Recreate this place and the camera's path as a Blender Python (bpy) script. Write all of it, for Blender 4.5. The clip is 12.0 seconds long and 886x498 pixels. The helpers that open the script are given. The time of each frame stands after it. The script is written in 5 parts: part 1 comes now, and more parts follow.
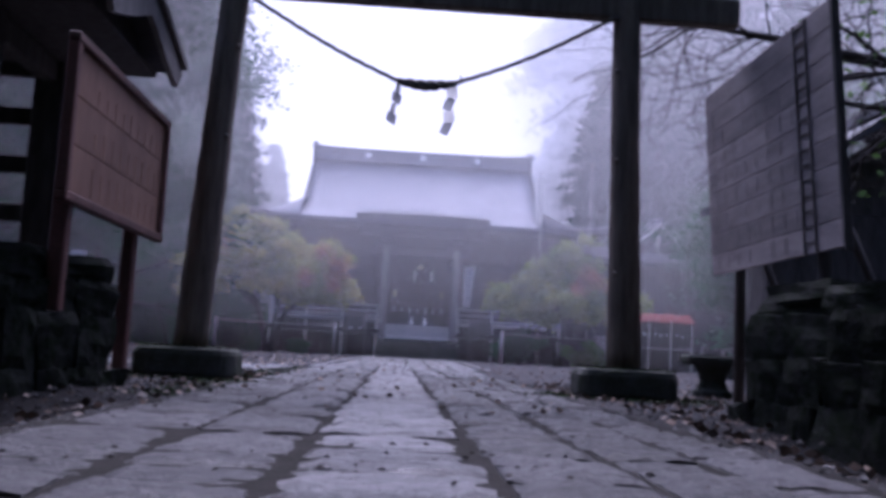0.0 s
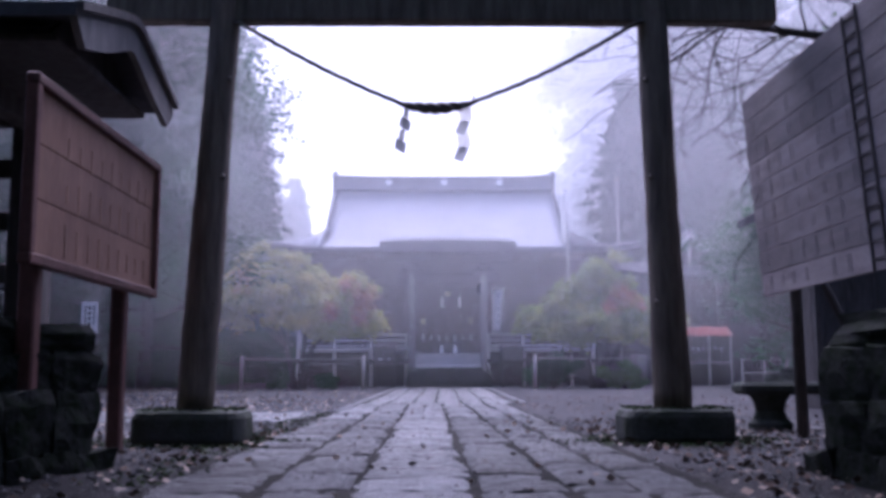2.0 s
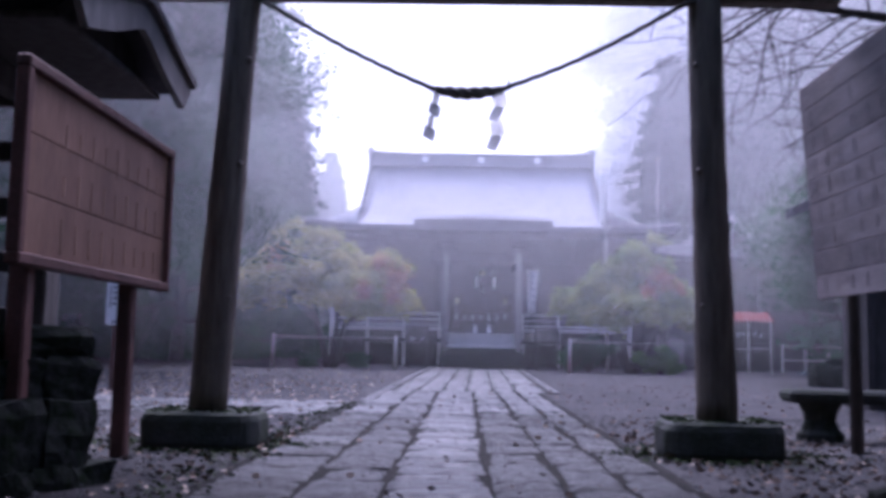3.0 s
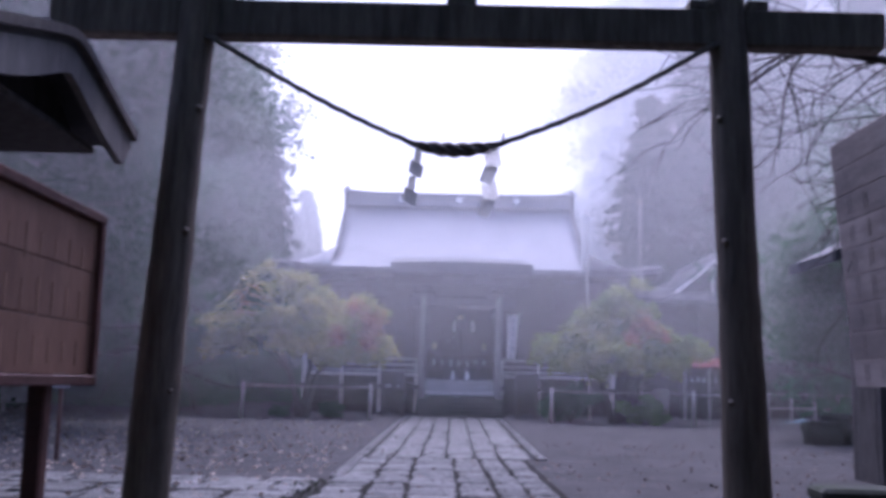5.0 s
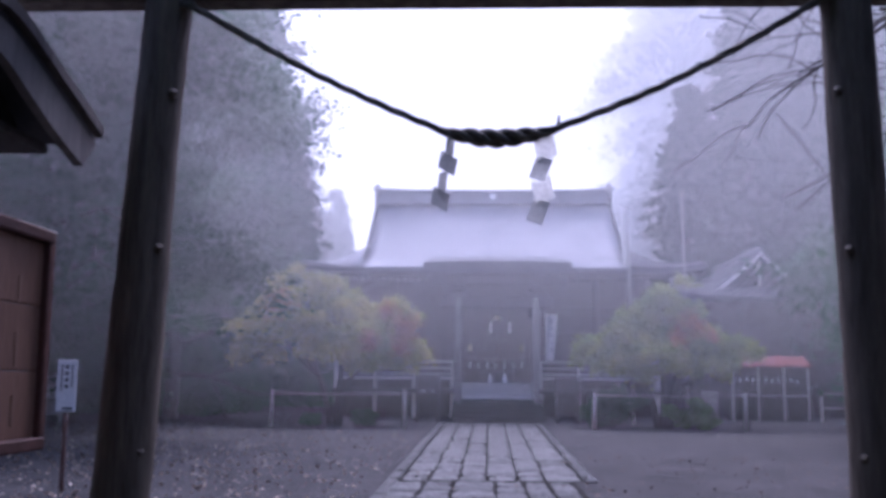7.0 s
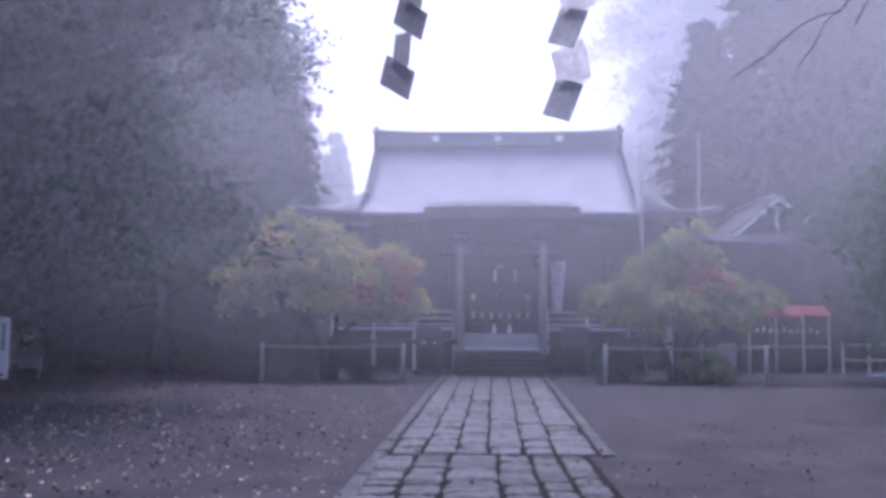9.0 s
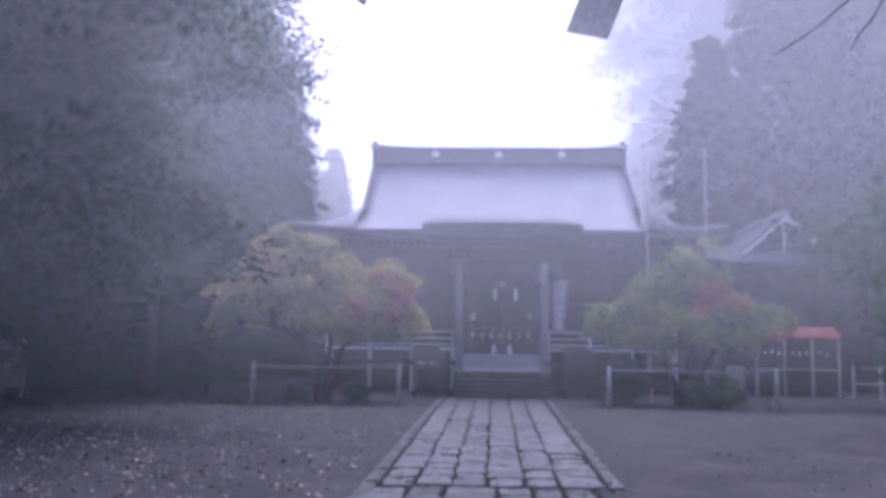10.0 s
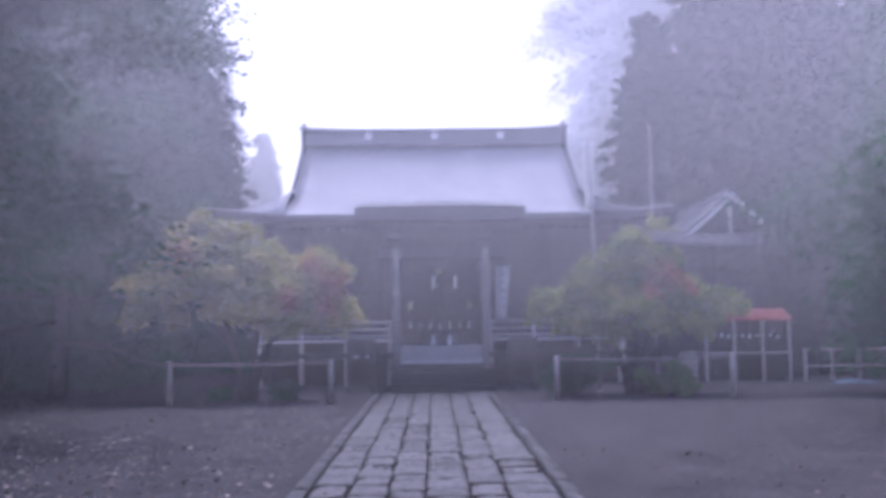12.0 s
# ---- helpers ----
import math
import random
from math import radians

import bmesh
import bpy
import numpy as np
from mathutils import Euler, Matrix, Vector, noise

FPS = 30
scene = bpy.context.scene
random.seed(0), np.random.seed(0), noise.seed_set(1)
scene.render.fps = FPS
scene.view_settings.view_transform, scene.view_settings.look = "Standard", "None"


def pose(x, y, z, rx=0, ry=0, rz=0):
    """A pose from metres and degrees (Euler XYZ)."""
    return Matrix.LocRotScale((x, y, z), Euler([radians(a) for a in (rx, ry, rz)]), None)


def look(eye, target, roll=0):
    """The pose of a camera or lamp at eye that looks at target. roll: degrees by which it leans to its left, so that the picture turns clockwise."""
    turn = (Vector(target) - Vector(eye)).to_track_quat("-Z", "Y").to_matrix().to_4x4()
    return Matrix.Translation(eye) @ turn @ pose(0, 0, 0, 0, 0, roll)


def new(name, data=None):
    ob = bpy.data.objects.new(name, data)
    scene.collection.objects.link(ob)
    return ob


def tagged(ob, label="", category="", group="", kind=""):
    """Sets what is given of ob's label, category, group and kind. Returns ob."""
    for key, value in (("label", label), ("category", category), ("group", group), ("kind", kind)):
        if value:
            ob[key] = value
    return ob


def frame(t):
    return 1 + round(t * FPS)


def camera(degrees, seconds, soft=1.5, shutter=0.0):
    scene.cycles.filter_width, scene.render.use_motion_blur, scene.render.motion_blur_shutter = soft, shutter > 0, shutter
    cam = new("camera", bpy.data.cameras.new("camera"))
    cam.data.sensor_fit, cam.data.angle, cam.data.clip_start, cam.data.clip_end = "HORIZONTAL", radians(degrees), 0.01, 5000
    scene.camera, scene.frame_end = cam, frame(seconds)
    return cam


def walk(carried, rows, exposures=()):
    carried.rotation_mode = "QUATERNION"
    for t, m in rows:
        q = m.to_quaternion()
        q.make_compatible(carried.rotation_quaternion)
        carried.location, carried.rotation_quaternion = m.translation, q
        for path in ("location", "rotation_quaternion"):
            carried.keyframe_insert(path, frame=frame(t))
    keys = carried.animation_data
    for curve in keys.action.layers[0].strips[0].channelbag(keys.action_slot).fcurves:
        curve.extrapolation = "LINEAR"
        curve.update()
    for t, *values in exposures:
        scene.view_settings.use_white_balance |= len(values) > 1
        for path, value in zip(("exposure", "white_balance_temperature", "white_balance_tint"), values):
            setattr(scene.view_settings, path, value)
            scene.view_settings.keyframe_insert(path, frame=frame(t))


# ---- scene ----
cam = camera(49.7, 12.0, soft=3.7, shutter=0.5)
PATH = [
    (0, (-0.115, -8.302, 0.337), (-0.029, -6.315, 0.549), 3.0),
    (0.5, (-0.141, -8.259, 0.335), (0.024, -6.283, 0.596), 2.3),
    (1, (-0.048, -8.058, 0.359), (0.062, -6.090, 0.701), 2.8),
    (1.5, (0.031, -7.876, 0.454), (0.104, -5.900, 0.751), 2.6),
    (2, (-0.045, -7.570, 0.539), (-0.016, -5.586, 0.796), -0.2),
    (2.5, (-0.035, -7.373, 0.645), (-0.028, -5.385, 0.861), 0.6),
    (3, (0.012, -7.100, 0.753), (-0.035, -5.111, 0.957), 1.1),
    (3.2, (-0.016, -6.985, 0.796), (-0.113, -4.997, 0.975), 0.8),
    (4.8, (-0.062, -6.144, 1.142), (-0.091, -4.160, 1.398), 1.4),
    (5, (-0.058, -6.062, 1.164), (-0.057, -4.081, 1.443), 1.2),
    (5.5, (-0.079, -5.823, 1.274), (-0.008, -3.845, 1.562), 2.1),
    (6, (-0.028, -5.496, 1.348), (0.030, -3.513, 1.603), 1.9),
    (6.5, (-0.017, -5.153, 1.470), (-0.067, -3.164, 1.678), 1.3),
    (6.7, (-0.095, -4.997, 1.431), (-0.162, -3.016, 1.708), 0.7),
    (8.3, (-0.101, -3.639, 1.598), (-0.157, -1.651, 1.804), -0.4),
    (8.5, (-0.047, -3.391, 1.599), (-0.068, -1.402, 1.807), 0.4),
    (9, (-0.030, -2.885, 1.607), (-0.109, -0.893, 1.767), 0.3),
    (9.5, (-0.034, -2.410, 1.597), (-0.068, -0.419, 1.783), 0.5),
    (10, (-0.014, -1.941, 1.609), (-0.094, 0.047, 1.810), 0.7),
    (10.5, (-0.012, -1.486, 1.614), (-0.178, 0.495, 1.834), -1.0),
    (11, (-0.023, -0.984, 1.631), (-0.043, 1.008, 1.803), -1.9),
    (11.5, (-0.009, -0.489, 1.644), (-0.073, 1.506, 1.777), -2.2),
    (12, (0.035, -0.016, 1.652), (0.084, 1.975, 1.832), -0.8),
]
walk(cam, [(t, look(eye, target, roll)) for t, eye, target, roll in PATH], [(0.0, 1.25, 4950, 33), (0.5, 1.68, 4950, 33), (1.5, 1.58, 4950, 34), (3.0, 1.66, 4900, 34), (5.0, 1.46, 4950, 33), (6.5, 1.34, 4950, 33), (9.5, 1.34, 4950, 33), (12.0, 1.34, 4950, 33)])

# world, sun, exposure
world = bpy.data.worlds.new("overcast_sky")
scene.world = world
world.use_nodes = True
wn = world.node_tree
sky = wn.nodes.new("ShaderNodeTexSky")
sky.sky_type, sky.sun_disc = "NISHITA", False
sky.sun_elevation, sky.sun_rotation = radians(55), radians(0)
sky.air_density, sky.dust_density, sky.ozone_density = 1.0, 7.0, 0.6
wn.links.new(sky.outputs[0], wn.nodes["Background"].inputs[0])
wn.nodes["Background"].inputs[1].default_value = 0.15
sun = new("sun", bpy.data.lights.new("sun", "SUN"))
sun.data.energy, sun.data.angle, sun.data.color = 0.8, radians(30), (1.0, 0.96, 0.92)
sun.matrix_world = look((0, 30, 42), (0, 0, 0))


# ---- materials ----
def mat(name, col, col2=None, rough=0.8, scale=6.0, fine=60.0, bump=0.3, metal=0.0, spread=0.25, streak=None, coat=0.0, island=False, spec=0.5, through_light=0.0, level=0.0, lumps=0.35):
    """Two colours mixed by coarse noise, fine grain on top, and some change from piece to piece."""
    m = bpy.data.materials.new(name)
    m.use_nodes = True
    n, l = m.node_tree.nodes, m.node_tree.links
    b = n["Principled BSDF"]
    col2 = col2 or tuple(c * 0.6 for c in col)
    tc = n.new("ShaderNodeTexCoord")
    mp = n.new("ShaderNodeMapping")
    l.new(tc.outputs["Object"], mp.inputs[0])
    if streak:
        mp.inputs["Scale"].default_value = streak
    info = n.new("ShaderNodeObjectInfo")
    geo = n.new("ShaderNodeNewGeometry")
    rnd = geo.outputs["Random Per Island"] if island else info.outputs["Random"]
    n1 = n.new("ShaderNodeTexNoise")
    n1.noise_dimensions = "4D"
    n1.inputs["Scale"].default_value, n1.inputs["Detail"].default_value, n1.inputs["Roughness"].default_value = scale, 6, 0.65
    wv = n.new("ShaderNodeMath")
    wv.operation = "MULTIPLY"
    wv.inputs[1].default_value = 37.0
    l.new(info.outputs["Random"], wv.inputs[0])
    l.new(wv.outputs[0], n1.inputs["W"])
    l.new(mp.outputs[0], n1.inputs["Vector"])
    n2 = n.new("ShaderNodeTexNoise")
    n2.inputs["Scale"].default_value, n2.inputs["Detail"].default_value = fine, 4
    l.new(mp.outputs[0], n2.inputs["Vector"])
    ramp = n.new("ShaderNodeMapRange")
    ramp.inputs[1].default_value, ramp.inputs[2].default_value = 0.35, 0.65
    l.new(n1.outputs[0], ramp.inputs[0])
    mix = n.new("ShaderNodeMix")
    mix.data_type = "RGBA"
    mix.inputs[6].default_value, mix.inputs[7].default_value = (*col, 1), (*col2, 1)
    l.new(ramp.outputs[0], mix.inputs[0])
    hsv = n.new("ShaderNodeHueSaturation")
    val = n.new("ShaderNodeMapRange")
    val.inputs[3].default_value, val.inputs[4].default_value = 1 - spread, 1 + spread
    l.new(rnd, val.inputs[0])
    g = n.new("ShaderNodeMapRange")
    g.inputs[3].default_value, g.inputs[4].default_value = 0.7, 1.3
    l.new(n2.outputs[0], g.inputs[0])
    mul = n.new("ShaderNodeMath")
    mul.operation = "MULTIPLY"
    l.new(val.outputs[0], mul.inputs[0])
    l.new(g.outputs[0], mul.inputs[1])
    l.new(mul.outputs[0], hsv.inputs["Value"])
    l.new(mix.outputs[2], hsv.inputs["Color"])
    l.new(hsv.outputs[0], b.inputs["Base Color"])
    rr = n.new("ShaderNodeMapRange")
    rr.inputs[3].default_value, rr.inputs[4].default_value = max(0.05, rough - 0.15), min(1, rough + 0.15)
    l.new(n1.outputs[0], rr.inputs[0])
    l.new(rr.outputs[0], b.inputs["Roughness"])
    b.inputs["Metallic"].default_value = metal
    b.inputs["Coat Weight"].default_value = coat
    b.inputs["Specular IOR Level"].default_value = spec
    if bump:
        add = n.new("ShaderNodeMath")
        add.operation = "MULTIPLY_ADD"
        add.inputs[1].default_value = lumps
        l.new(n2.outputs[0], add.inputs[0])
        l.new(n1.outputs[0], add.inputs[2])
        bp = n.new("ShaderNodeBump")
        bp.inputs["Strength"].default_value, bp.inputs["Distance"].default_value = bump, 0.03
        l.new(add.outputs[0], bp.inputs["Height"])
        l.new(bp.outputs[0], b.inputs["Normal"])
    if level:
        # bends the shading normal upwards, to even out the light on randomly turned leaves
        vm, vn = n.new("ShaderNodeMix"), n.new("ShaderNodeVectorMath")
        vm.data_type, vn.operation = "VECTOR", "NORMALIZE"
        vm.inputs[0].default_value, vm.inputs[5].default_value = level, (0, 0, 1)
        l.new(geo.outputs["Normal"], vm.inputs[4])
        l.new(vm.outputs[1], vn.inputs[0])
        l.new(vn.outputs[0], b.inputs["Normal"])
    if through_light:
        tr = n.new("ShaderNodeBsdfTranslucent")
        l.new(hsv.outputs[0], tr.inputs[0])
        ms = n.new("ShaderNodeMixShader")
        ms.inputs[0].default_value = through_light
        l.new(b.outputs[0], ms.inputs[1])
        l.new(tr.outputs[0], ms.inputs[2])
        l.new(ms.outputs[0], n["Material Output"].inputs[0])
    return m


GRAVEL = mat("wet_gravel", (0.058, 0.054, 0.055), (0.035, 0.033, 0.034), 0.85, 0.9, 60, 0.9, spec=0.1, lumps=0.8)
SLAB = mat("wet_paving_stone", (0.088, 0.085, 0.086), (0.026, 0.025, 0.026), 0.36, 5.5, 34, 0.8, spread=0.42, spec=0.5, streak=(1, 1, 0.3), lumps=1.3)
SLABROUGH = mat("rough_wet_paving_stone", (0.07, 0.067, 0.068), (0.015, 0.014, 0.015), 0.5, 9, 42, 1.0, spread=0.4, spec=0.36, lumps=1.6)
PEBBLE = mat("wet_pebbles", (0.06, 0.057, 0.055), (0.03, 0.028, 0.027), 0.6, 8, 60, 0.3, spread=0.6, island=True, spec=0.25)
JOINT = mat("joint_earth", (0.03, 0.027, 0.025), (0.018, 0.018, 0.014), 0.95, 4, 80, 1.0, spec=0.05)
MOSSY = mat("mossy_stone", (0.036, 0.036, 0.032), (0.012, 0.018, 0.007), 0.95, 5, 45, 0.9, spec=0.1)
BASESTONE = mat("dark_base_stone", (0.06, 0.06, 0.058), (0.028, 0.036, 0.02), 0.9, 4, 60, 0.7, spec=0.15)
TORIIWOOD = mat("old_torii_timber", (0.2, 0.16, 0.115), (0.08, 0.064, 0.048), 0.75, 3, 30, 0.5, streak=(5, 5, 0.5))
DARKWOOD = mat("dark_timber", (0.1, 0.087, 0.08), (0.055, 0.047, 0.043), 0.8, 3, 40, 0.4, streak=(4, 4, 1))
SHRINEWOOD = mat("shrine_timber", (0.07, 0.055, 0.05), (0.04, 0.033, 0.032), 0.8, 2, 30, 0.3, streak=(3, 3, 0.7))
PILLARWOOD = mat("pillar_timber", (0.26, 0.24, 0.225), (0.17, 0.155, 0.145), 0.8, 3, 40, 0.3, streak=(3, 3, 0.6))
PALEWOOD = mat("weathered_pale_timber", (0.46, 0.43, 0.4), (0.3, 0.27, 0.26), 0.8, 4, 50, 0.3)
REDBOARD = mat("red_brown_board", (0.26, 0.14, 0.088), (0.18, 0.095, 0.06), 0.7, 2.5, 30, 0.25, streak=(1, 1.6, 0.35))
REDFRAME = mat("red_brown_frame", (0.15, 0.06, 0.045), (0.09, 0.04, 0.03), 0.7, 5, 40, 0.3)
GREYPLANK = mat("grey_plank", (0.34, 0.295, 0.28), (0.2, 0.175, 0.17), 0.8, 2.5, 40, 0.3, streak=(1, 0.6, 3))
FAINT = mat("faded_ink_on_red", (0.36, 0.21, 0.14), (0.32, 0.18, 0.115), 0.7, 5, 40, 0.0)
FAINTGREY = mat("faded_ink_on_grey", (0.262, 0.228, 0.216), (0.21, 0.184, 0.176), 0.8, 5, 40, 0.0)
INK = mat("ink", (0.03, 0.025, 0.025), None, 0.7, 5, 40, 0.0)
ROPE = mat("straw_rope", (0.2, 0.175, 0.14), (0.09, 0.078, 0.062), 0.9, 15, 120, 0.8)
PAPER = mat("white_paper", (0.82, 0.82, 0.82), (0.74, 0.74, 0.74), 0.7, 5, 60, 0.05, through_light=0.6)
WHITE = mat("white_paint", (0.88, 0.88, 0.88), (0.82, 0.82, 0.82), 0.6, 4, 60, 0.05)
CLOTH = mat("white_cloth", (0.85, 0.85, 0.87), (0.76, 0.76, 0.8), 0.9, 3, 80, 0.2)
COPPER = mat("pale_roof_sheet", (0.25, 0.25, 0.27), (0.175, 0.175, 0.195), 0.55, 0.8, 14, 0.25, spread=0.05, streak=(1, 0.4, 1))
RIDGE = mat("weathered_ridge_sheet", (0.27, 0.265, 0.285), (0.19, 0.19, 0.205), 0.6, 1.5, 20, 0.3)
ROOFEDGE = mat("dark_roof_edge", (0.10, 0.095, 0.10), (0.06, 0.06, 0.065), 0.8, 1.5, 20, 0.5)
TILE = mat("grey_roof_tile", (0.075, 0.075, 0.08), (0.045, 0.045, 0.05), 0.55, 2, 20, 0.3)
REDCLOTH = mat("red_cloth", (0.25, 0.05, 0.035), (0.19, 0.038, 0.027), 0.9, 3, 60, 0.2)
BARK = mat("bark", (0.075, 0.062, 0.052), (0.035, 0.03, 0.026), 0.9, 5, 40, 0.9, streak=(3, 3, 0.6))
PALEBARK = mat("pale_bark", (0.2, 0.185, 0.165), (0.1, 0.09, 0.08), 0.9, 5, 40, 0.6)
CEDAR = mat("cedar_needles", (0.02, 0.078, 0.034), (0.012, 0.05, 0.024), 0.8, 0.35, 2.5, 0.0, spread=0.06, island=True, spec=0.08, through_light=0.12, level=0.88)
BROAD = mat("broadleaf_leaves", (0.03, 0.108, 0.032), (0.016, 0.066, 0.02), 0.7, 0.4, 3, 0.0, spread=0.08, island=True, spec=0.08, through_light=0.12, level=0.85)
MAPLE = mat("maple_leaves", (0.5, 0.43, 0.12), (0.27, 0.31, 0.085), 0.7, 0.9, 8, 0.0, spread=0.3, island=True, spec=0.12, through_light=0.35, level=0.4)
MAPLEGREEN = mat("maple_leaves_green", (0.38, 0.38, 0.1), (0.15, 0.22, 0.06), 0.7, 1.1, 8, 0.0, spread=0.35, island=True, spec=0.12, through_light=0.3, level=0.35)
MAPLERED = mat("maple_leaves_red", (0.52, 0.22, 0.1), (0.4, 0.24, 0.1), 0.7, 0.8, 8, 0.0, spread=0.3, island=True, spec=0.12, through_light=0.35, level=0.4)
SHRUB = mat("shrub_leaves", (0.14, 0.25, 0.06), (0.09, 0.16, 0.045), 0.7, 0.8, 8, 0.0, spread=0.3, island=True, spec=0.12, through_light=0.25, level=0.5)
DULLLITTER = mat("dull_fallen_leaves", (0.17, 0.125, 0.09), (0.09, 0.055, 0.035), 0.7, 1.0, 30, 0.1, spread=0.6, island=True)
MOSSGREEN = mat("moss_green", (0.03, 0.045, 0.014), (0.018, 0.028, 0.01), 0.95, 3, 20, 0.0, island=True, spec=0.1)
# pale leaves, lightened further to put their wet glint into the colour
LITTER = mat("fallen_leaves", (0.5, 0.42, 0.34), (0.28, 0.18, 0.12), 0.5, 1.0, 30, 0.1, spread=0.6, island=True)
VERANDA = mat("worn_pale_veranda_timber", (0.62, 0.6, 0.58), (0.46, 0.44, 0.42), 0.7, 4, 50, 0.2)
BRASS = mat("brass", (0.5, 0.44, 0.3), (0.36, 0.31, 0.2), 0.4, 6, 40, 0.1, metal=0.8)
BLUE = mat("blue_sheet", (0.05, 0.12, 0.16), (0.03, 0.07, 0.1), 0.6, 4, 40, 0.3)
# pale translucent material for flat strips that stand in for haze
HAZE_STRIP = bpy.data.materials.new("pale_haze_strip")
HAZE_STRIP.use_nodes = True
_n, _l = HAZE_STRIP.node_tree.nodes, HAZE_STRIP.node_tree.links
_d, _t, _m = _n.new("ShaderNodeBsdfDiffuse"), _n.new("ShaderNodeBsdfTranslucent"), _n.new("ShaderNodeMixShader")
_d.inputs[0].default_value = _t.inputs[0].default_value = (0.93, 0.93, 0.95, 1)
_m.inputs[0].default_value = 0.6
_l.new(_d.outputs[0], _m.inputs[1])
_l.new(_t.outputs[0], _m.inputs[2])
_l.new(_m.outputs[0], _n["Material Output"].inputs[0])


def shaded_earth_before_gravel(m):
    """Bare earth near the steps, tree shade put into its dark colour, giving way to raked gravel along a ragged line.
    """
    n, l = m.node_tree.nodes, m.node_tree.links
    b = n["Principled BSDF"]
    gravel = b.inputs["Base Color"].links[0].from_socket
    tc, sep, ns, add, rng, mix = (n.new("ShaderNode" + k) for k in ("TexCoord", "SeparateXYZ", "TexNoise", "Math", "MapRange", "Mix"))
    l.new(tc.outputs["Object"], sep.inputs[0])
    l.new(tc.outputs["Object"], ns.inputs["Vector"])
    ns.inputs["Scale"].default_value, ns.inputs["Detail"].default_value = 0.8, 6
    add.operation = "MULTIPLY_ADD"
    add.inputs[1].default_value = 3.0
    l.new(ns.outputs[0], add.inputs[0])
    l.new(sep.outputs["Y"], add.inputs[2])
    rng.inputs[1].default_value, rng.inputs[2].default_value = -1.6, 0.6
    l.new(add.outputs[0], rng.inputs[0])
    mix.data_type = "RGBA"
    mix.inputs[6].default_value = (0.016, 0.0145, 0.0135, 1)
    l.new(rng.outputs[0], mix.inputs[0])
    l.new(gravel, mix.inputs[7])
    l.new(mix.outputs[2], b.inputs["Base Color"])


shaded_earth_before_gravel(GRAVEL)


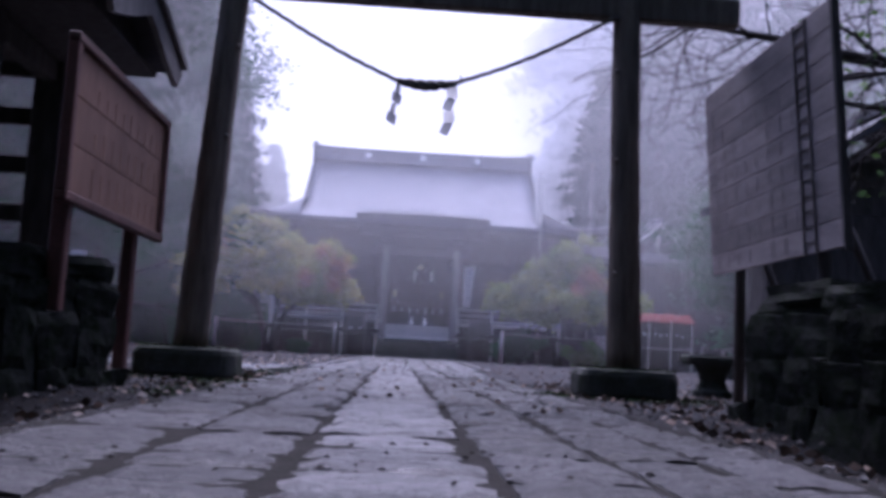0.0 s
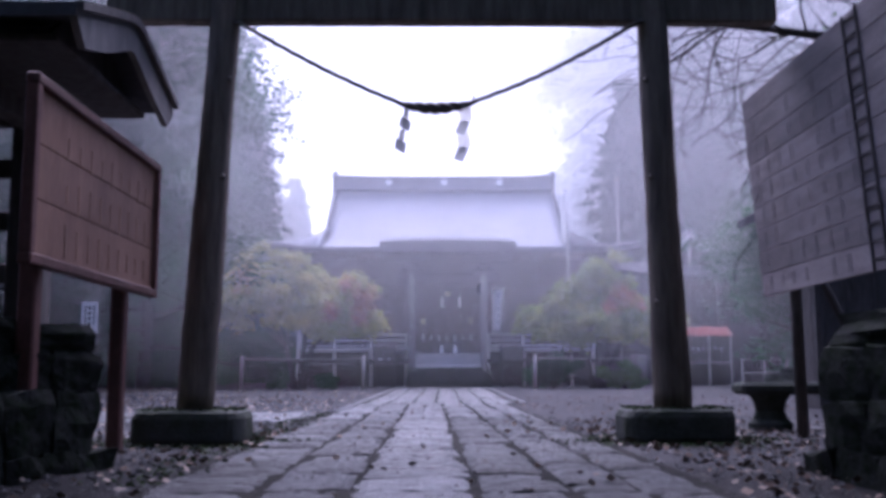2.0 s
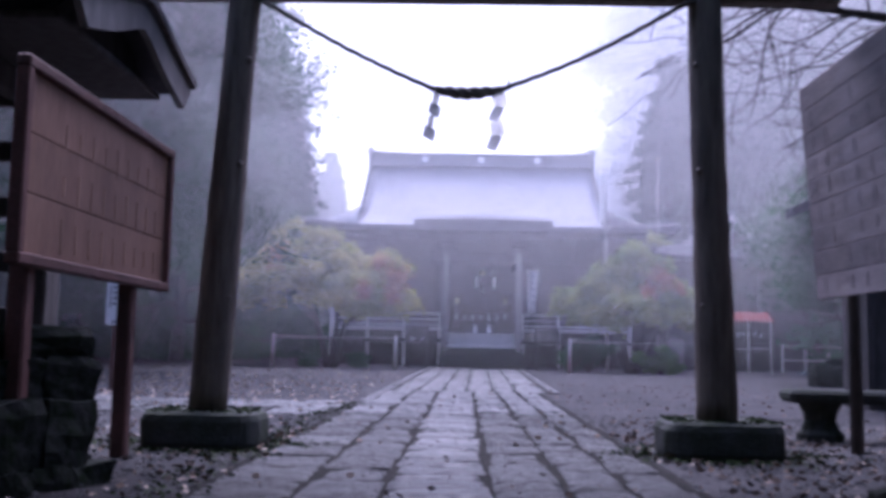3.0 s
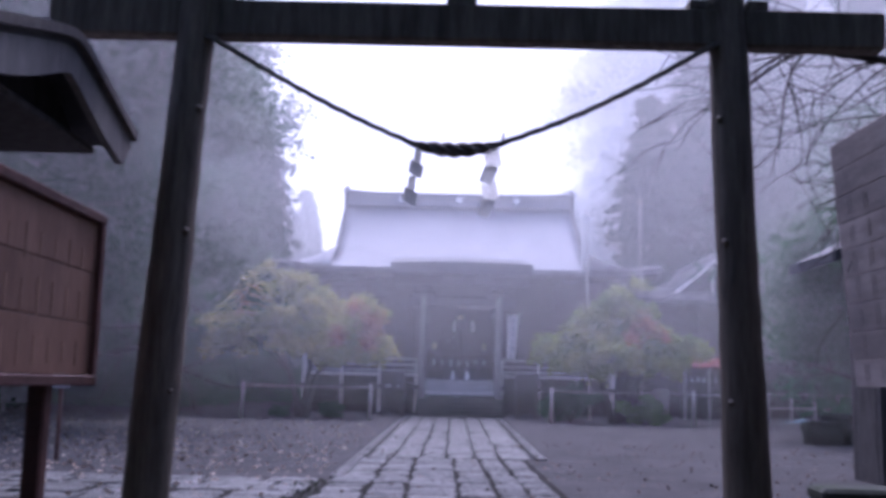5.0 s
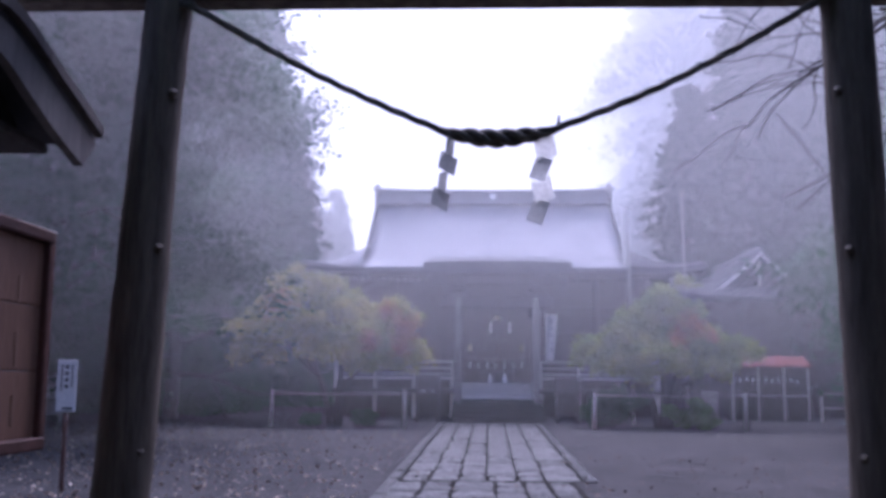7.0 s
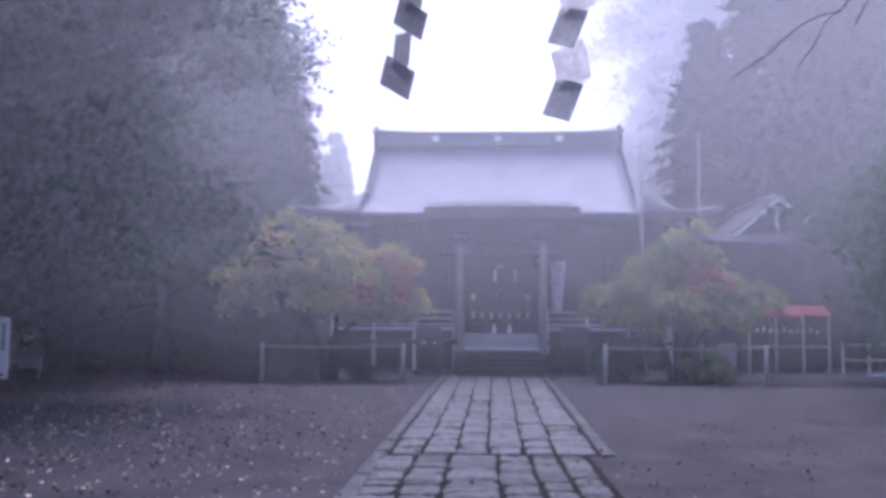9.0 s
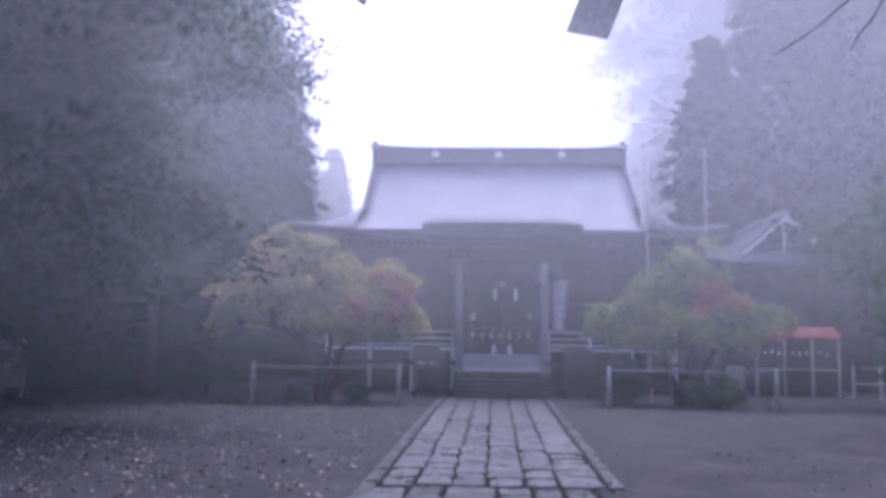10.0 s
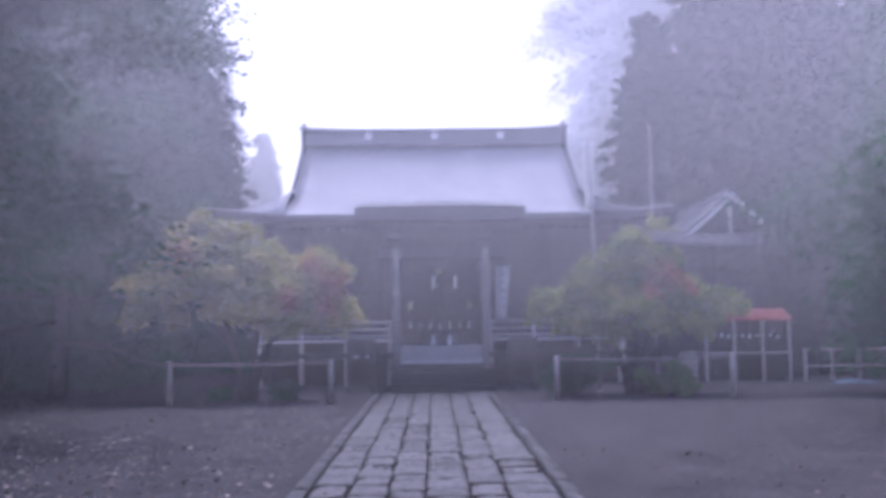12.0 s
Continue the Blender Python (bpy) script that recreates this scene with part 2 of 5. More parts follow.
# ---- mesh helpers ----
class Shape:
    """Collects vertices and faces for one mesh."""

    def __init__(self):
        self.v, self.f = [], []

    def add(self, verts, faces):
        k = len(self.v)
        self.v += [tuple(p) for p in verts]
        self.f += [tuple(i + k for i in f) for f in faces]
        return self

    def box(self, x, y, z, sx, sy, sz, c=0.008, turn=None):
        """A box with chamfered edges round (x, y, z)."""
        h = (sx / 2, sy / 2, sz / 2)
        c = min(c, 0.3 * min(sx, sy, sz))
        ids, vs = {}, []
        for s in [(a, b, d) for a in (-1, 1) for b in (-1, 1) for d in (-1, 1)]:
            for ax in range(3):
                ids[s, ax] = len(vs)
                vs.append(Vector([s[i] * (h[i] - (0 if i == ax else c)) for i in range(3)]))
        fs = []
        for ax in range(3):
            o1, o2 = [i for i in range(3) if i != ax]
            for sg in (-1, 1):
                q = []
                for a, b in ((-1, -1), (1, -1), (1, 1), (-1, 1)):
                    s = [0, 0, 0]
                    s[ax], s[o1], s[o2] = sg, a, b
                    q.append(ids[tuple(s), ax])
                fs.append(q)
            for a in (-1, 1):
                for b in (-1, 1):
                    q = []
                    for d, which in ((-1, o1), (1, o1), (1, o2), (-1, o2)):
                        s = [0, 0, 0]
                        s[ax], s[o1], s[o2] = d, a, b
                        q.append(ids[tuple(s), which])
                    fs.append(q)
        for s in [(a, b, d) for a in (-1, 1) for b in (-1, 1) for d in (-1, 1)]:
            fs.append([ids[s, 0], ids[s, 1], ids[s, 2]])
        out = []
        for q in fs:
            p = [vs[i] for i in q]
            nrm = (p[1] - p[0]).cross(p[2] - p[1])
            out.append(q if nrm.dot(sum(p, Vector())) > 0 else q[::-1])
        if turn:
            vs = [turn @ p for p in vs]
        return self.add([p + Vector((x, y, z)) for p in vs], out)

    def tube(self, pts, radii, n=10, caps=True):
        """A round bar along points."""
        pts = [Vector(p) for p in pts]
        if not hasattr(radii, "__len__"):
            radii = [radii] * len(pts)
        k, rings = len(self.v), len(pts)
        side = None
        for i, p in enumerate(pts):
            d = (pts[min(i + 1, rings - 1)] - pts[max(i - 1, 0)]).normalized()
            if side is None:
                side = d.orthogonal().normalized()
            side = (side - d * side.dot(d)).normalized()
            up = d.cross(side)
            for j in range(n):
                a = 2 * math.pi * j / n
                self.v.append(tuple(p + (side * math.cos(a) + up * math.sin(a)) * radii[i]))
        for i in range(rings - 1):
            for j in range(n):
                j2 = (j + 1) % n
                self.f.append((k + i * n + j, k + i * n + j2, k + (i + 1) * n + j2, k + (i + 1) * n + j))
        if caps:
            self.f.append(tuple(k + j for j in range(n))[::-1])
            self.f.append(tuple(k + (rings - 1) * n + j for j in range(n)))
        return self

    def sheet(self, f, nu, nv, thick=None):
        """A surface f(u, v), u and v from 0 to 1; thick: an offset that gives it a second side."""
        top = [Vector(f(i / nu, j / nv)) for i in range(nu + 1) for j in range(nv + 1)]
        idx = lambda i, j: i * (nv + 1) + j
        fs = [(idx(i, j), idx(i + 1, j), idx(i + 1, j + 1), idx(i, j + 1)) for i in range(nu) for j in range(nv)]
        if thick is None:
            return self.add(top, fs)
        off, k = Vector(thick), len(top)
        rim = [idx(i, 0) for i in range(nu)] + [idx(nu, j) for j in range(nv)] + [idx(i, nv) for i in range(nu, 0, -1)] + [idx(0, j) for j in range(nv, 0, -1)]
        fs2 = [tuple(i + k for i in q[::-1]) for q in fs]
        edge = [(a, a + k, b + k, b) for a, b in zip(rim, rim[1:] + rim[:1])]
        return self.add(top + [p + off for p in top], fs + fs2 + edge)

    def prism(self, outline, axis, a, b):
        """A flat outline (two coordinates a point) drawn out along an axis from a to b."""
        def at(p, w):
            q = list(p)
            q.insert(axis, w)
            return q
        n = len(outline)
        vs = [at(p, a) for p in outline] + [at(p, b) for p in outline]
        fs = [tuple(range(n)), tuple(range(2 * n - 1, n - 1, -1))] + [(i, i + n, (i + 1) % n + n, (i + 1) % n) for i in range(n)]
        return self.add(vs, fs)

    def mesh(self, name, smooth=False):
        me = bpy.data.meshes.new(name)
        me.from_pydata(self.v, [], self.f)
        if smooth:
            me.polygons.foreach_set("use_smooth", [True] * len(me.polygons))
        me.validate()
        return me


def part(name, shape, material, parent=None, label="", smooth=False, at=None):
    me = shape if isinstance(shape, bpy.types.Mesh) else shape.mesh(name, smooth)
    if not me.materials:
        me.materials.append(material)
    ob = new(name, me)
    ob.parent = parent
    if at is not None:
        ob.matrix_basis = at
    return tagged(ob, label) if label else ob


def thing(name, label, category, at=None, group="", kind=""):
    ob = new(name)
    ob.empty_display_size = 0.2
    if at is not None:
        ob.matrix_basis = at
    return tagged(ob, label, category, group, kind)


def leaves(centres, size, rng, flat=0.6, long=1.6):
    """Many small pointed leaves as one mesh's worth of geometry."""
    c = np.asarray(centres, float)
    n = len(c)
    a = rng.normal(size=(n, 3))
    a[:, 2] *= flat
    a /= np.linalg.norm(a, axis=1)[:, None] + 1e-9
    b = np.cross(a, rng.normal(size=(n, 3)) * (1 - flat) + np.array([0, 0, flat]) * 1.5)
    b /= np.linalg.norm(b, axis=1)[:, None] + 1e-9
    s = size * rng.uniform(0.6, 1.4, (n, 1))
    a, b = a * s * long / 2, b * s / 2
    v = np.stack([c - a, c + b * 0.9 - a * 0.1, c + a, c - b * 0.9 - a * 0.1], 1).reshape(-1, 3)
    sh = Shape()
    sh.v = v.tolist()
    sh.f = np.arange(4 * n).reshape(-1, 4).tolist()
    return sh


# ---- ground ----
def hollow(x, y):
    """How far the bare earth lies below the paving before the stone walls."""
    ease = lambda q: (lambda c: c * c * (3 - 2 * c))(np.clip(q, 0, 1))
    return 0.2 * ease((np.abs(x) - 1.38) / 0.5) * ease((-2.4 - y) / 1.2)


def build_ground():
    base = [(-300, -1.12), (-9.3, -1.12), (-6.7, -0.03), (-6.4, 0.0)] + [(-6.0 + 0.4 * i, 0.0) for i in range(11)] + [(300, 0.0)]
    xs = (-300, -5, -3.4, -2.6, -2.2, -1.95, -1.8, -1.66, -1.54, -1.44, 1.34, 1.44, 1.54, 1.66, 1.8, 1.95, 2.2, 2.6, 3.4, 5, 300)
    sh, n = Shape(), len(xs)
    for y, z in base:
        sh.v += [(x, y, z - float(hollow(x, y))) for x in xs]
    for i in range(len(base) - 1):
        sh.f += [(i * n + j, i * n + j + 1, i * n + n + j + 1, i * n + n + j) for j in range(n - 1)]
    return tagged(part("ground", sh, GRAVEL), "dark wet gravel and bare earth forecourt", "ground", kind="structure")


build_ground()
SLABS = []
for _k in range(16):
    _r = random.Random(_k)
    _cut = [_r.uniform(0, 0.05) for _ in range(4)]

    def _top(u, v, k=_k, cut=_cut):
        edge = max(abs(2 * u - 1), abs(2 * v - 1))
        x = (u - 0.5) * (1 - cut[0] - cut[1] * v)
        y = (v - 0.5) * (1 - cut[2] - cut[3] * u)
        if edge > 0.99:    # chipped rim
            x += 0.02 * noise.noise(Vector((v * 5 + 7 * k, u * 2, 3)))
            y += 0.02 * noise.noise(Vector((u * 5 + 5 * k, v * 2, 8)))
        return (x, y, 0.5 - (0.12 if edge > 0.99 else 0.0) + 0.13 * noise.noise(Vector((u * 3.1 + 9 * k, v * 3.7, k))) + 0.05 * noise.noise(Vector((u * 11 + 9 * k, v * 9, k + 5))))
    SLABS.append(Shape().sheet(_top, 8, 8, (0, 0, -0.9)).mesh("paving_slab"))

ROUGHSLABS = [me.copy() for me in SLABS]


def slab(parent, x, y, sx, sy, top, r, depth=0.12, name="slab", material=None):
    mesh = r.choice(SLABS if material is not SLABROUGH else ROUGHSLABS)
    return part(name, mesh, material or SLAB, parent,
                at=Matrix.LocRotScale((x, y, top - depth / 2 + r.uniform(-0.011, 0.009)), Euler((r.uniform(-0.008, 0.008), r.uniform(-0.008, 0.008), r.uniform(-0.012, 0.012))), (sx, sy, depth)))


def bed(name, corners, label):
    """Earth under the stones, just proud of the ground."""
    return tagged(part(name, Shape().add([(x, y, 0.005) for x, y in corners], [(0, 1, 2, 3)]), JOINT), label, "pavement", kind="structure")


def build_paving():
    r = random.Random(5)
    # broad approach under the gateway
    near = bed("pavement_1", [(-1.42, -6.38), (1.32, -6.38), (1.32, 9.2), (-1.36, 9.2)], "uneven wet stone slab approach with dark joints")
    cols = (-1.36, -0.83, -0.4, 0.17, 0.58, 0.92, 1.24)
    for c, (a, b) in enumerate(zip(cols, cols[1:])):
        y = -6.38 + r.uniform(0, 0.05)
        while y < 9.0:
            h = min(r.choice((r.uniform(0.2, 0.36), r.uniform(0.34, 0.7))), 9.15 - y)
            if h > 0.12:
                slab(near, (a + b) / 2 + r.uniform(-0.015, 0.015), y + h / 2, b - a - r.uniform(0.012, 0.035), h - r.uniform(0.012, 0.035), 0.02, r, material=SLAB if c == 2 or y > 3.5 else SLABROUGH)
            y += h
    # narrower path with kerb strips to the shrine steps
    far = bed("pavement_2", [(-1.34, 9.2), (1.62, 9.2), (2.1, 27.6), (-1.27, 27.6)], "long straight stone slab path with narrow kerb stones")
    fr = (0.042, 0.19, 0.335, 0.475, 0.635, 0.775, 0.958)
    edge = lambda y: (-1.3 + 0.0035 * (y - 9.2), 1.57 + 0.026 * (y - 9.2))
    for a, b in zip(fr, fr[1:]):
        y = 9.2 + r.uniform(0, 0.2)
        while y < 27.4:
            h = min(r.uniform(0.42, 0.9), 27.55 - y)
            l, w = edge(y)[0], edge(y)[1] - edge(y)[0]
            if h > 0.15:
                slab(far, l + w * (a + b) / 2, y + h / 2, w * (b - a) - r.uniform(0.004, 0.018), h - r.uniform(0.004, 0.018), 0.02, r)
            y += h
    for k in (0, 1):
        y = 5.8 if k == 0 else 9.2
        while y < 27.4:
            h = min(r.uniform(0.6, 1.1), 27.55 - y)
            slab(far, edge(y + h / 2)[k] + (0.02 if k == 0 else -0.02), y + h / 2, 0.17, h - 0.015, 0.04, r, name="kerb_stone")
            y += h
    # side branch
    side = bed("pavement_3", [(-9, 3.2), (-1.42, 3.2), (-1.42, 5.75), (-9, 5.75)], "low stone slab branch path strewn with leaves")
    y = 3.25
    while y < 5.6:
        h = min(r.uniform(0.4, 0.55), 5.72 - y)
        x = -8.9
        while x < -1.6:
            w = min(r.uniform(0.5, 0.9), -1.45 - x)
            slab(side, x + w / 2, y + h / 2, w - 0.04, h - 0.04, 0.025, r)
            x += w
        y += h
    # steps up to the approach
    st = thing("stone_stairs", "short flight of worn stone steps before the gateway", "stairs", kind="structure")
    for i in range(6):
        z = -0.005 - 0.175 * i
        x = -2.1
        while x < 2.1:
            w = min(r.uniform(0.8, 1.3), 2.1 - x)
            if w > 0.1:
                part("step_stone", r.choice(SLABS), SLAB, st, at=Matrix.LocRotScale((x + w / 2, -6.62 - 0.43 * i, z - 0.15), None, (w - 0.01, 0.46, 0.3)))
            x += w


def rock(seed, rough=0.16):
    """A rough, squarish block of stone, one unit across."""
    bm = bmesh.new()
    bmesh.ops.create_cube(bm, size=1.0)
    bmesh.ops.subdivide_edges(bm, edges=bm.edges[:], cuts=3, use_grid_fill=True)
    off = Vector((seed * 7.1, seed * 3.3, 0))
    for v in bm.verts:
        p = v.co.copy()
        ball = p.normalized() * 0.62
        q = p.lerp(ball, 0.2)
        v.co = q * (1 + rough * noise.noise(p * 1.7 + off)) + noise.noise_vector(p * 4.0 + off) * 0.035
    me = bpy.data.meshes.new("stone")
    bm.to_mesh(me)
    bm.free()
    return me


ROCKS = [rock(i) for i in range(6)]


def stone_wall(name, ax, ay, bx, by, height, side, label):
    """A dry-stone wall from a to b, with a coping course; side: where its thickness goes."""
    w = tagged(new(name), label, "wall", kind="structure")
    d = Vector((bx - ax, by - ay, 0))
    length = d.length
    d.normalize()
    nrm = Vector((-d.y, d.x, 0)) * side
    ang = math.atan2(d.y, d.x)
    r = random.Random(name)
    core = Shape().box(length / 2, 0.32 * side, height / 2 - 0.16, length - 0.1, 0.4, height + 0.1)
    part("core", core, JOINT, w, at=pose(ax, ay, 0, 0, 0, math.degrees(ang)))
    z, course = -0.24, 0
    while z < height - 0.2:
        h = min(r.uniform(0.26, 0.36), height - 0.15 - z)
        u = -0.05 if course % 2 else -0.16
        lean = 0.26 * (1 - max(z, 0) / height)
        while u < length:
            wd = r.uniform(0.2, 0.36)
            p = Vector((ax, ay, 0)) + d * (u + wd / 2) + nrm * (0.15 - lean)
            part("wall_stone", r.choice(ROCKS), MOSSY, w, at=Matrix.LocRotScale((p.x, p.y, z + h / 2), Euler((r.uniform(-.1, .1), r.uniform(-.1, .1), ang + r.choice((0, math.pi)) + r.uniform(-.08, .08))), (wd * 1.04, 0.42, h * 1.08)))
            u += wd
        v = 0.1
        while v < 0.75:   # end face
            wd = r.uniform(0.25, 0.4)
            p = Vector((ax, ay, 0)) + nrm * (v + wd / 2) - d * (lean - 0.08)
            part("wall_stone", r.choice(ROCKS), MOSSY, w, at=Matrix.LocRotScale((p.x, p.y, z + h / 2), Euler((0, 0, ang + r.uniform(-.1, .1))), (0.4, wd * 1.05, h * 1.08)))
            v += wd
        z += h
        course += 1
    u = -0.12
    while u < length:
        wd = r.uniform(0.35, 0.6)
        p = Vector((ax, ay, 0)) + d * (u + wd / 2) + nrm * 0.3
        part("coping_stone", r.choice(ROCKS), MOSSY, w, at=Matrix.LocRotScale((p.x, p.y, height - 0.09), Euler((r.uniform(-.05, .05), r.uniform(-.05, .05), ang + r.uniform(-.05, .05))), (wd * 1.03, 0.86, 0.24)))
        u += wd
    return w


stone_wall("wall_left", -2.2, -1.95, -4.3, -5.9, 0.8, -1, "low mossy dry-stone wall with rough coping beside the approach")
stone_wall("wall_right", 2.34, -2.35, 3.9, -6.3, 0.83, 1, "dark mossy dry-stone wall with flat coping stones")


# ---- gateway ----
def build_torii():
    t = thing("torii_gate", "tall plain dark timber torii gate with two lintels", "gate")
    for s, bx, tx in ((-1, -1.87, -1.69), (1, 1.866, 1.785)):
        r = random.Random(s)
        pts, rad = [], []
        for i in range(25):
            u = i / 24
            pts.append((bx + (tx - bx) * u + r.uniform(-0.004, 0.004), 0.0 + r.uniform(-0.004, 0.004), 0.25 + u * 3.72))
            rad.append(0.146 - 0.03 * u + 0.004 * math.sin(9 * u + s))
        post = part("pillar", Shape().tube(pts, rad, 20), TORIIWOOD, t, "thick round weathered timber pillar", smooth=True)
        for hgt in (1.1, 2.1, 2.9):
            u = (hgt - 0.25) / 3.72
            x = bx + (tx - bx) * u
            part("knot", Shape().tube([(x + 0.13 * s * -1 * 0.7, -0.13 * 0.6, hgt - 0.02), (x + 0.155 * s * -1 * 0.7, -0.155 * 0.62, hgt)], [0.03, 0.018], 8), TORIIWOOD, post)
        ring = [(0.43 * math.copysign(abs(math.cos(a)) ** 0.45, math.cos(a)), 0.36 * math.copysign(abs(math.sin(a)) ** 0.45, math.sin(a))) for a in (2 * math.pi * k / 32 for k in range(32))]
        sh = Shape()
        levels = [(0.0, 0.97), (0.05, 1.0), (0.2, 0.99), (0.245, 0.95), (0.262, 0.86)]
        for z, k in levels:
            sh.v += [(bx + x * k * (1 + 0.015 * r.uniform(-1, 1)), y * k * (1 + 0.015 * r.uniform(-1, 1)) - 0.02, z) for x, y in ring]
        for i in range(len(levels) - 1):
            sh.f += [(i * 32 + j, i * 32 + (j + 1) % 32, (i + 1) * 32 + (j + 1) % 32, (i + 1) * 32 + j) for j in range(32)]
        sh.f.append(tuple(range(128, 160)))
        part("base_block", sh, BASESTONE, t, "rounded mossy stone base block", smooth=False)
        for dx in (-0.19, 0.19):
            part("wedge", Shape().box(tx + (bx - tx) * 0.1 + dx, 0, 3.67, 0.14, 0.13, 0.07, 0.006), TORIIWOOD, t)
    part("lower_lintel", Shape().box(0.075, 0, 3.512, 5.48, 0.15, 0.25, 0.012), TORIIWOOD, t, "square-ended timber tie beam")
    part("centre_strut", Shape().box(0.035, 0, 3.803, 0.2, 0.13, 0.34, 0.008), TORIIWOOD, t)
    lift = lambda x: 0.05 * (abs(x) / 3.2) ** 3
    part("upper_lintel", Shape().sheet(lambda u, v: (-3.15 + 6.3 * u, -0.15 + 0.3 * v, 3.97 + lift(-3.15 + 6.3 * u)), 20, 1, (0, 0, 0.24)), TORIIWOOD, t, "long timber top beam")
    part("cap_beam", Shape().sheet(lambda u, v: (-3.35 + 6.7 * u, -0.21 + 0.42 * v, 4.212 + lift(-3.35 + 6.7 * u)), 20, 1, (0, 0, 0.16)), TORIIWOOD, t)
    return t


def build_rope():
    t = thing("sacred_rope", "twisted straw rope slung between the gate pillars, thicker in its middle", "rope")
    A, B, C, D = Vector((-1.57, -0.1, 3.35)), Vector((-0.235, -0.14, 2.66)), Vector((0.25, -0.14, 2.665)), Vector((1.66, -0.1, 3.37))

    def centre(u):
        if u < 0.4:
            k = u / 0.4
            return A.lerp(B, k) - Vector((0, 0, 0.03)) * math.sin(math.pi * k) * (1 + 0.3 * k)
        if u > 0.6:
            k = (u - 0.6) / 0.4
            return C.lerp(D, k) - Vector((0, 0, 0.045)) * math.sin(math.pi * k) * (1.3 - 0.3 * k)
        k = (u - 0.4) / 0.2
        return B.lerp(C, k) - Vector((0, 0, 0.03)) * math.sin(math.pi * k)
    for ph in range(3):
        pts, rad = [], []
        for i in range(301):
            u = i / 300
            fat = math.exp(-((u - 0.5) / 0.09) ** 4)
            R = 0.011 + 0.016 * fat
            s = u * 4.1
            a = 2 * math.pi * (s / 0.46) + ph * 2 * math.pi / 3
            c = centre(u)
            pts.append(c + Vector((0, math.cos(a), math.sin(a))) * R)
            rad.append(0.0095 + 0.0135 * fat)
        part("rope_strand", Shape().tube(pts, rad, 6), ROPE, t, smooth=True)
    for x in (A, D):
        part("rope_tie", Shape().tube([x + Vector((0.02 if x.x < 0 else -0.02, 0, 0)), x + Vector((-0.06 if x.x < 0 else 0.06, 0.03, 0.02))], 0.022, 8), ROPE, t)
    for k, (x, z, lean, turn) in enumerate(((-0.22, 2.64, -0.1, 50), (0.235, 2.64, -0.05, -25))):
        sh = Shape()
        px, pz = 0.0, 0.0
        tb = 0.097 + 0.014 * k
        for i in range(4):
            sg = 1 if i % 2 == 0 else -1
            y = 0.006 * i
            a, b = (px, y, pz), (px + sg * 0.028 + lean * 0.2, y + 0.02 * sg, pz - tb)
            w = 0.046
            dx = Vector((w, 0.012 * sg, 0.018 * sg))
            P = [Vector(a) - dx, Vector(a) + dx, Vector(b) + dx, Vector(b) - dx]
            off = Vector((0, 0.0025, 0))
            sh.add(P + [p + off for p in P], [(0, 1, 2, 3), (7, 6, 5, 4), (0, 4, 5, 1), (1, 5, 6, 2), (2, 6, 7, 3), (3, 7, 4, 0)])
            px, pz = b[0] - sg * 0.012, b[2] + 0.006
        part("paper_streamer", sh, PAPER, t, "folded white zigzag paper streamer", at=pose(x, -0.14, z, 0, 0, turn))
    part("twine_end", Shape().tube([(0.31, -0.14, 2.68), (0.315, -0.14, 2.75)], [0.012, 0.004], 6), ROPE, t)


build_torii()
build_rope()
build_paving()


# ---- beside the gateway ----
def build_left_board():
    t = thing("notice_board", "faded red-brown wooden notice board on two timber legs", "notice board")
    x, y0, y1, z0, z1 = -2.155, -2.63, -0.29, 1.11, 2.135
    r = random.Random(3)
    h = (z1 - z0 - 0.12) / 3
    for i in range(3):
        part("plank", Shape().box(x, (y0 + y1) / 2, z0 + 0.06 + h * (i + 0.5), 0.03, y1 - y0 - 0.1, h - 0.004, 0.004), REDBOARD, t)
    part("top_rail", Shape().box(x + 0.012, (y0 + y1) / 2, z1 - 0.03, 0.075, y1 - y0, 0.06, 0.008), REDFRAME, t)
    part("bottom_rail", Shape().box(x + 0.012, (y0 + y1) / 2, z0 + 0.03, 0.075, y1 - y0, 0.06, 0.008), REDFRAME, t)
    for y in (y0 + 0.03, y1 - 0.03):
        part("side_stile", Shape().box(x + 0.012, y, (z0 + z1) / 2, 0.07, 0.06, z1 - z0 - 0.12, 0.008), REDFRAME, t)
    for y in (y0 + 0.3, y1 - 0.52):
        part("leg", Shape().box(x - 0.07, y, 0.85, 0.1, 0.1, 1.7, 0.012), REDFRAME, t, "square dark red timber leg")
    for i in range(9):
        y = y1 - 0.28 - i * 0.19
        for k in range(3):
            ln = r.uniform(0.1, 0.2)
            part("writing", Shape().box(x + 0.017, y, z1 - 0.3 - k * 0.27, 0.004, 0.02, ln, 0.001), FAINT, t, "faint brushed writing, too worn to read")


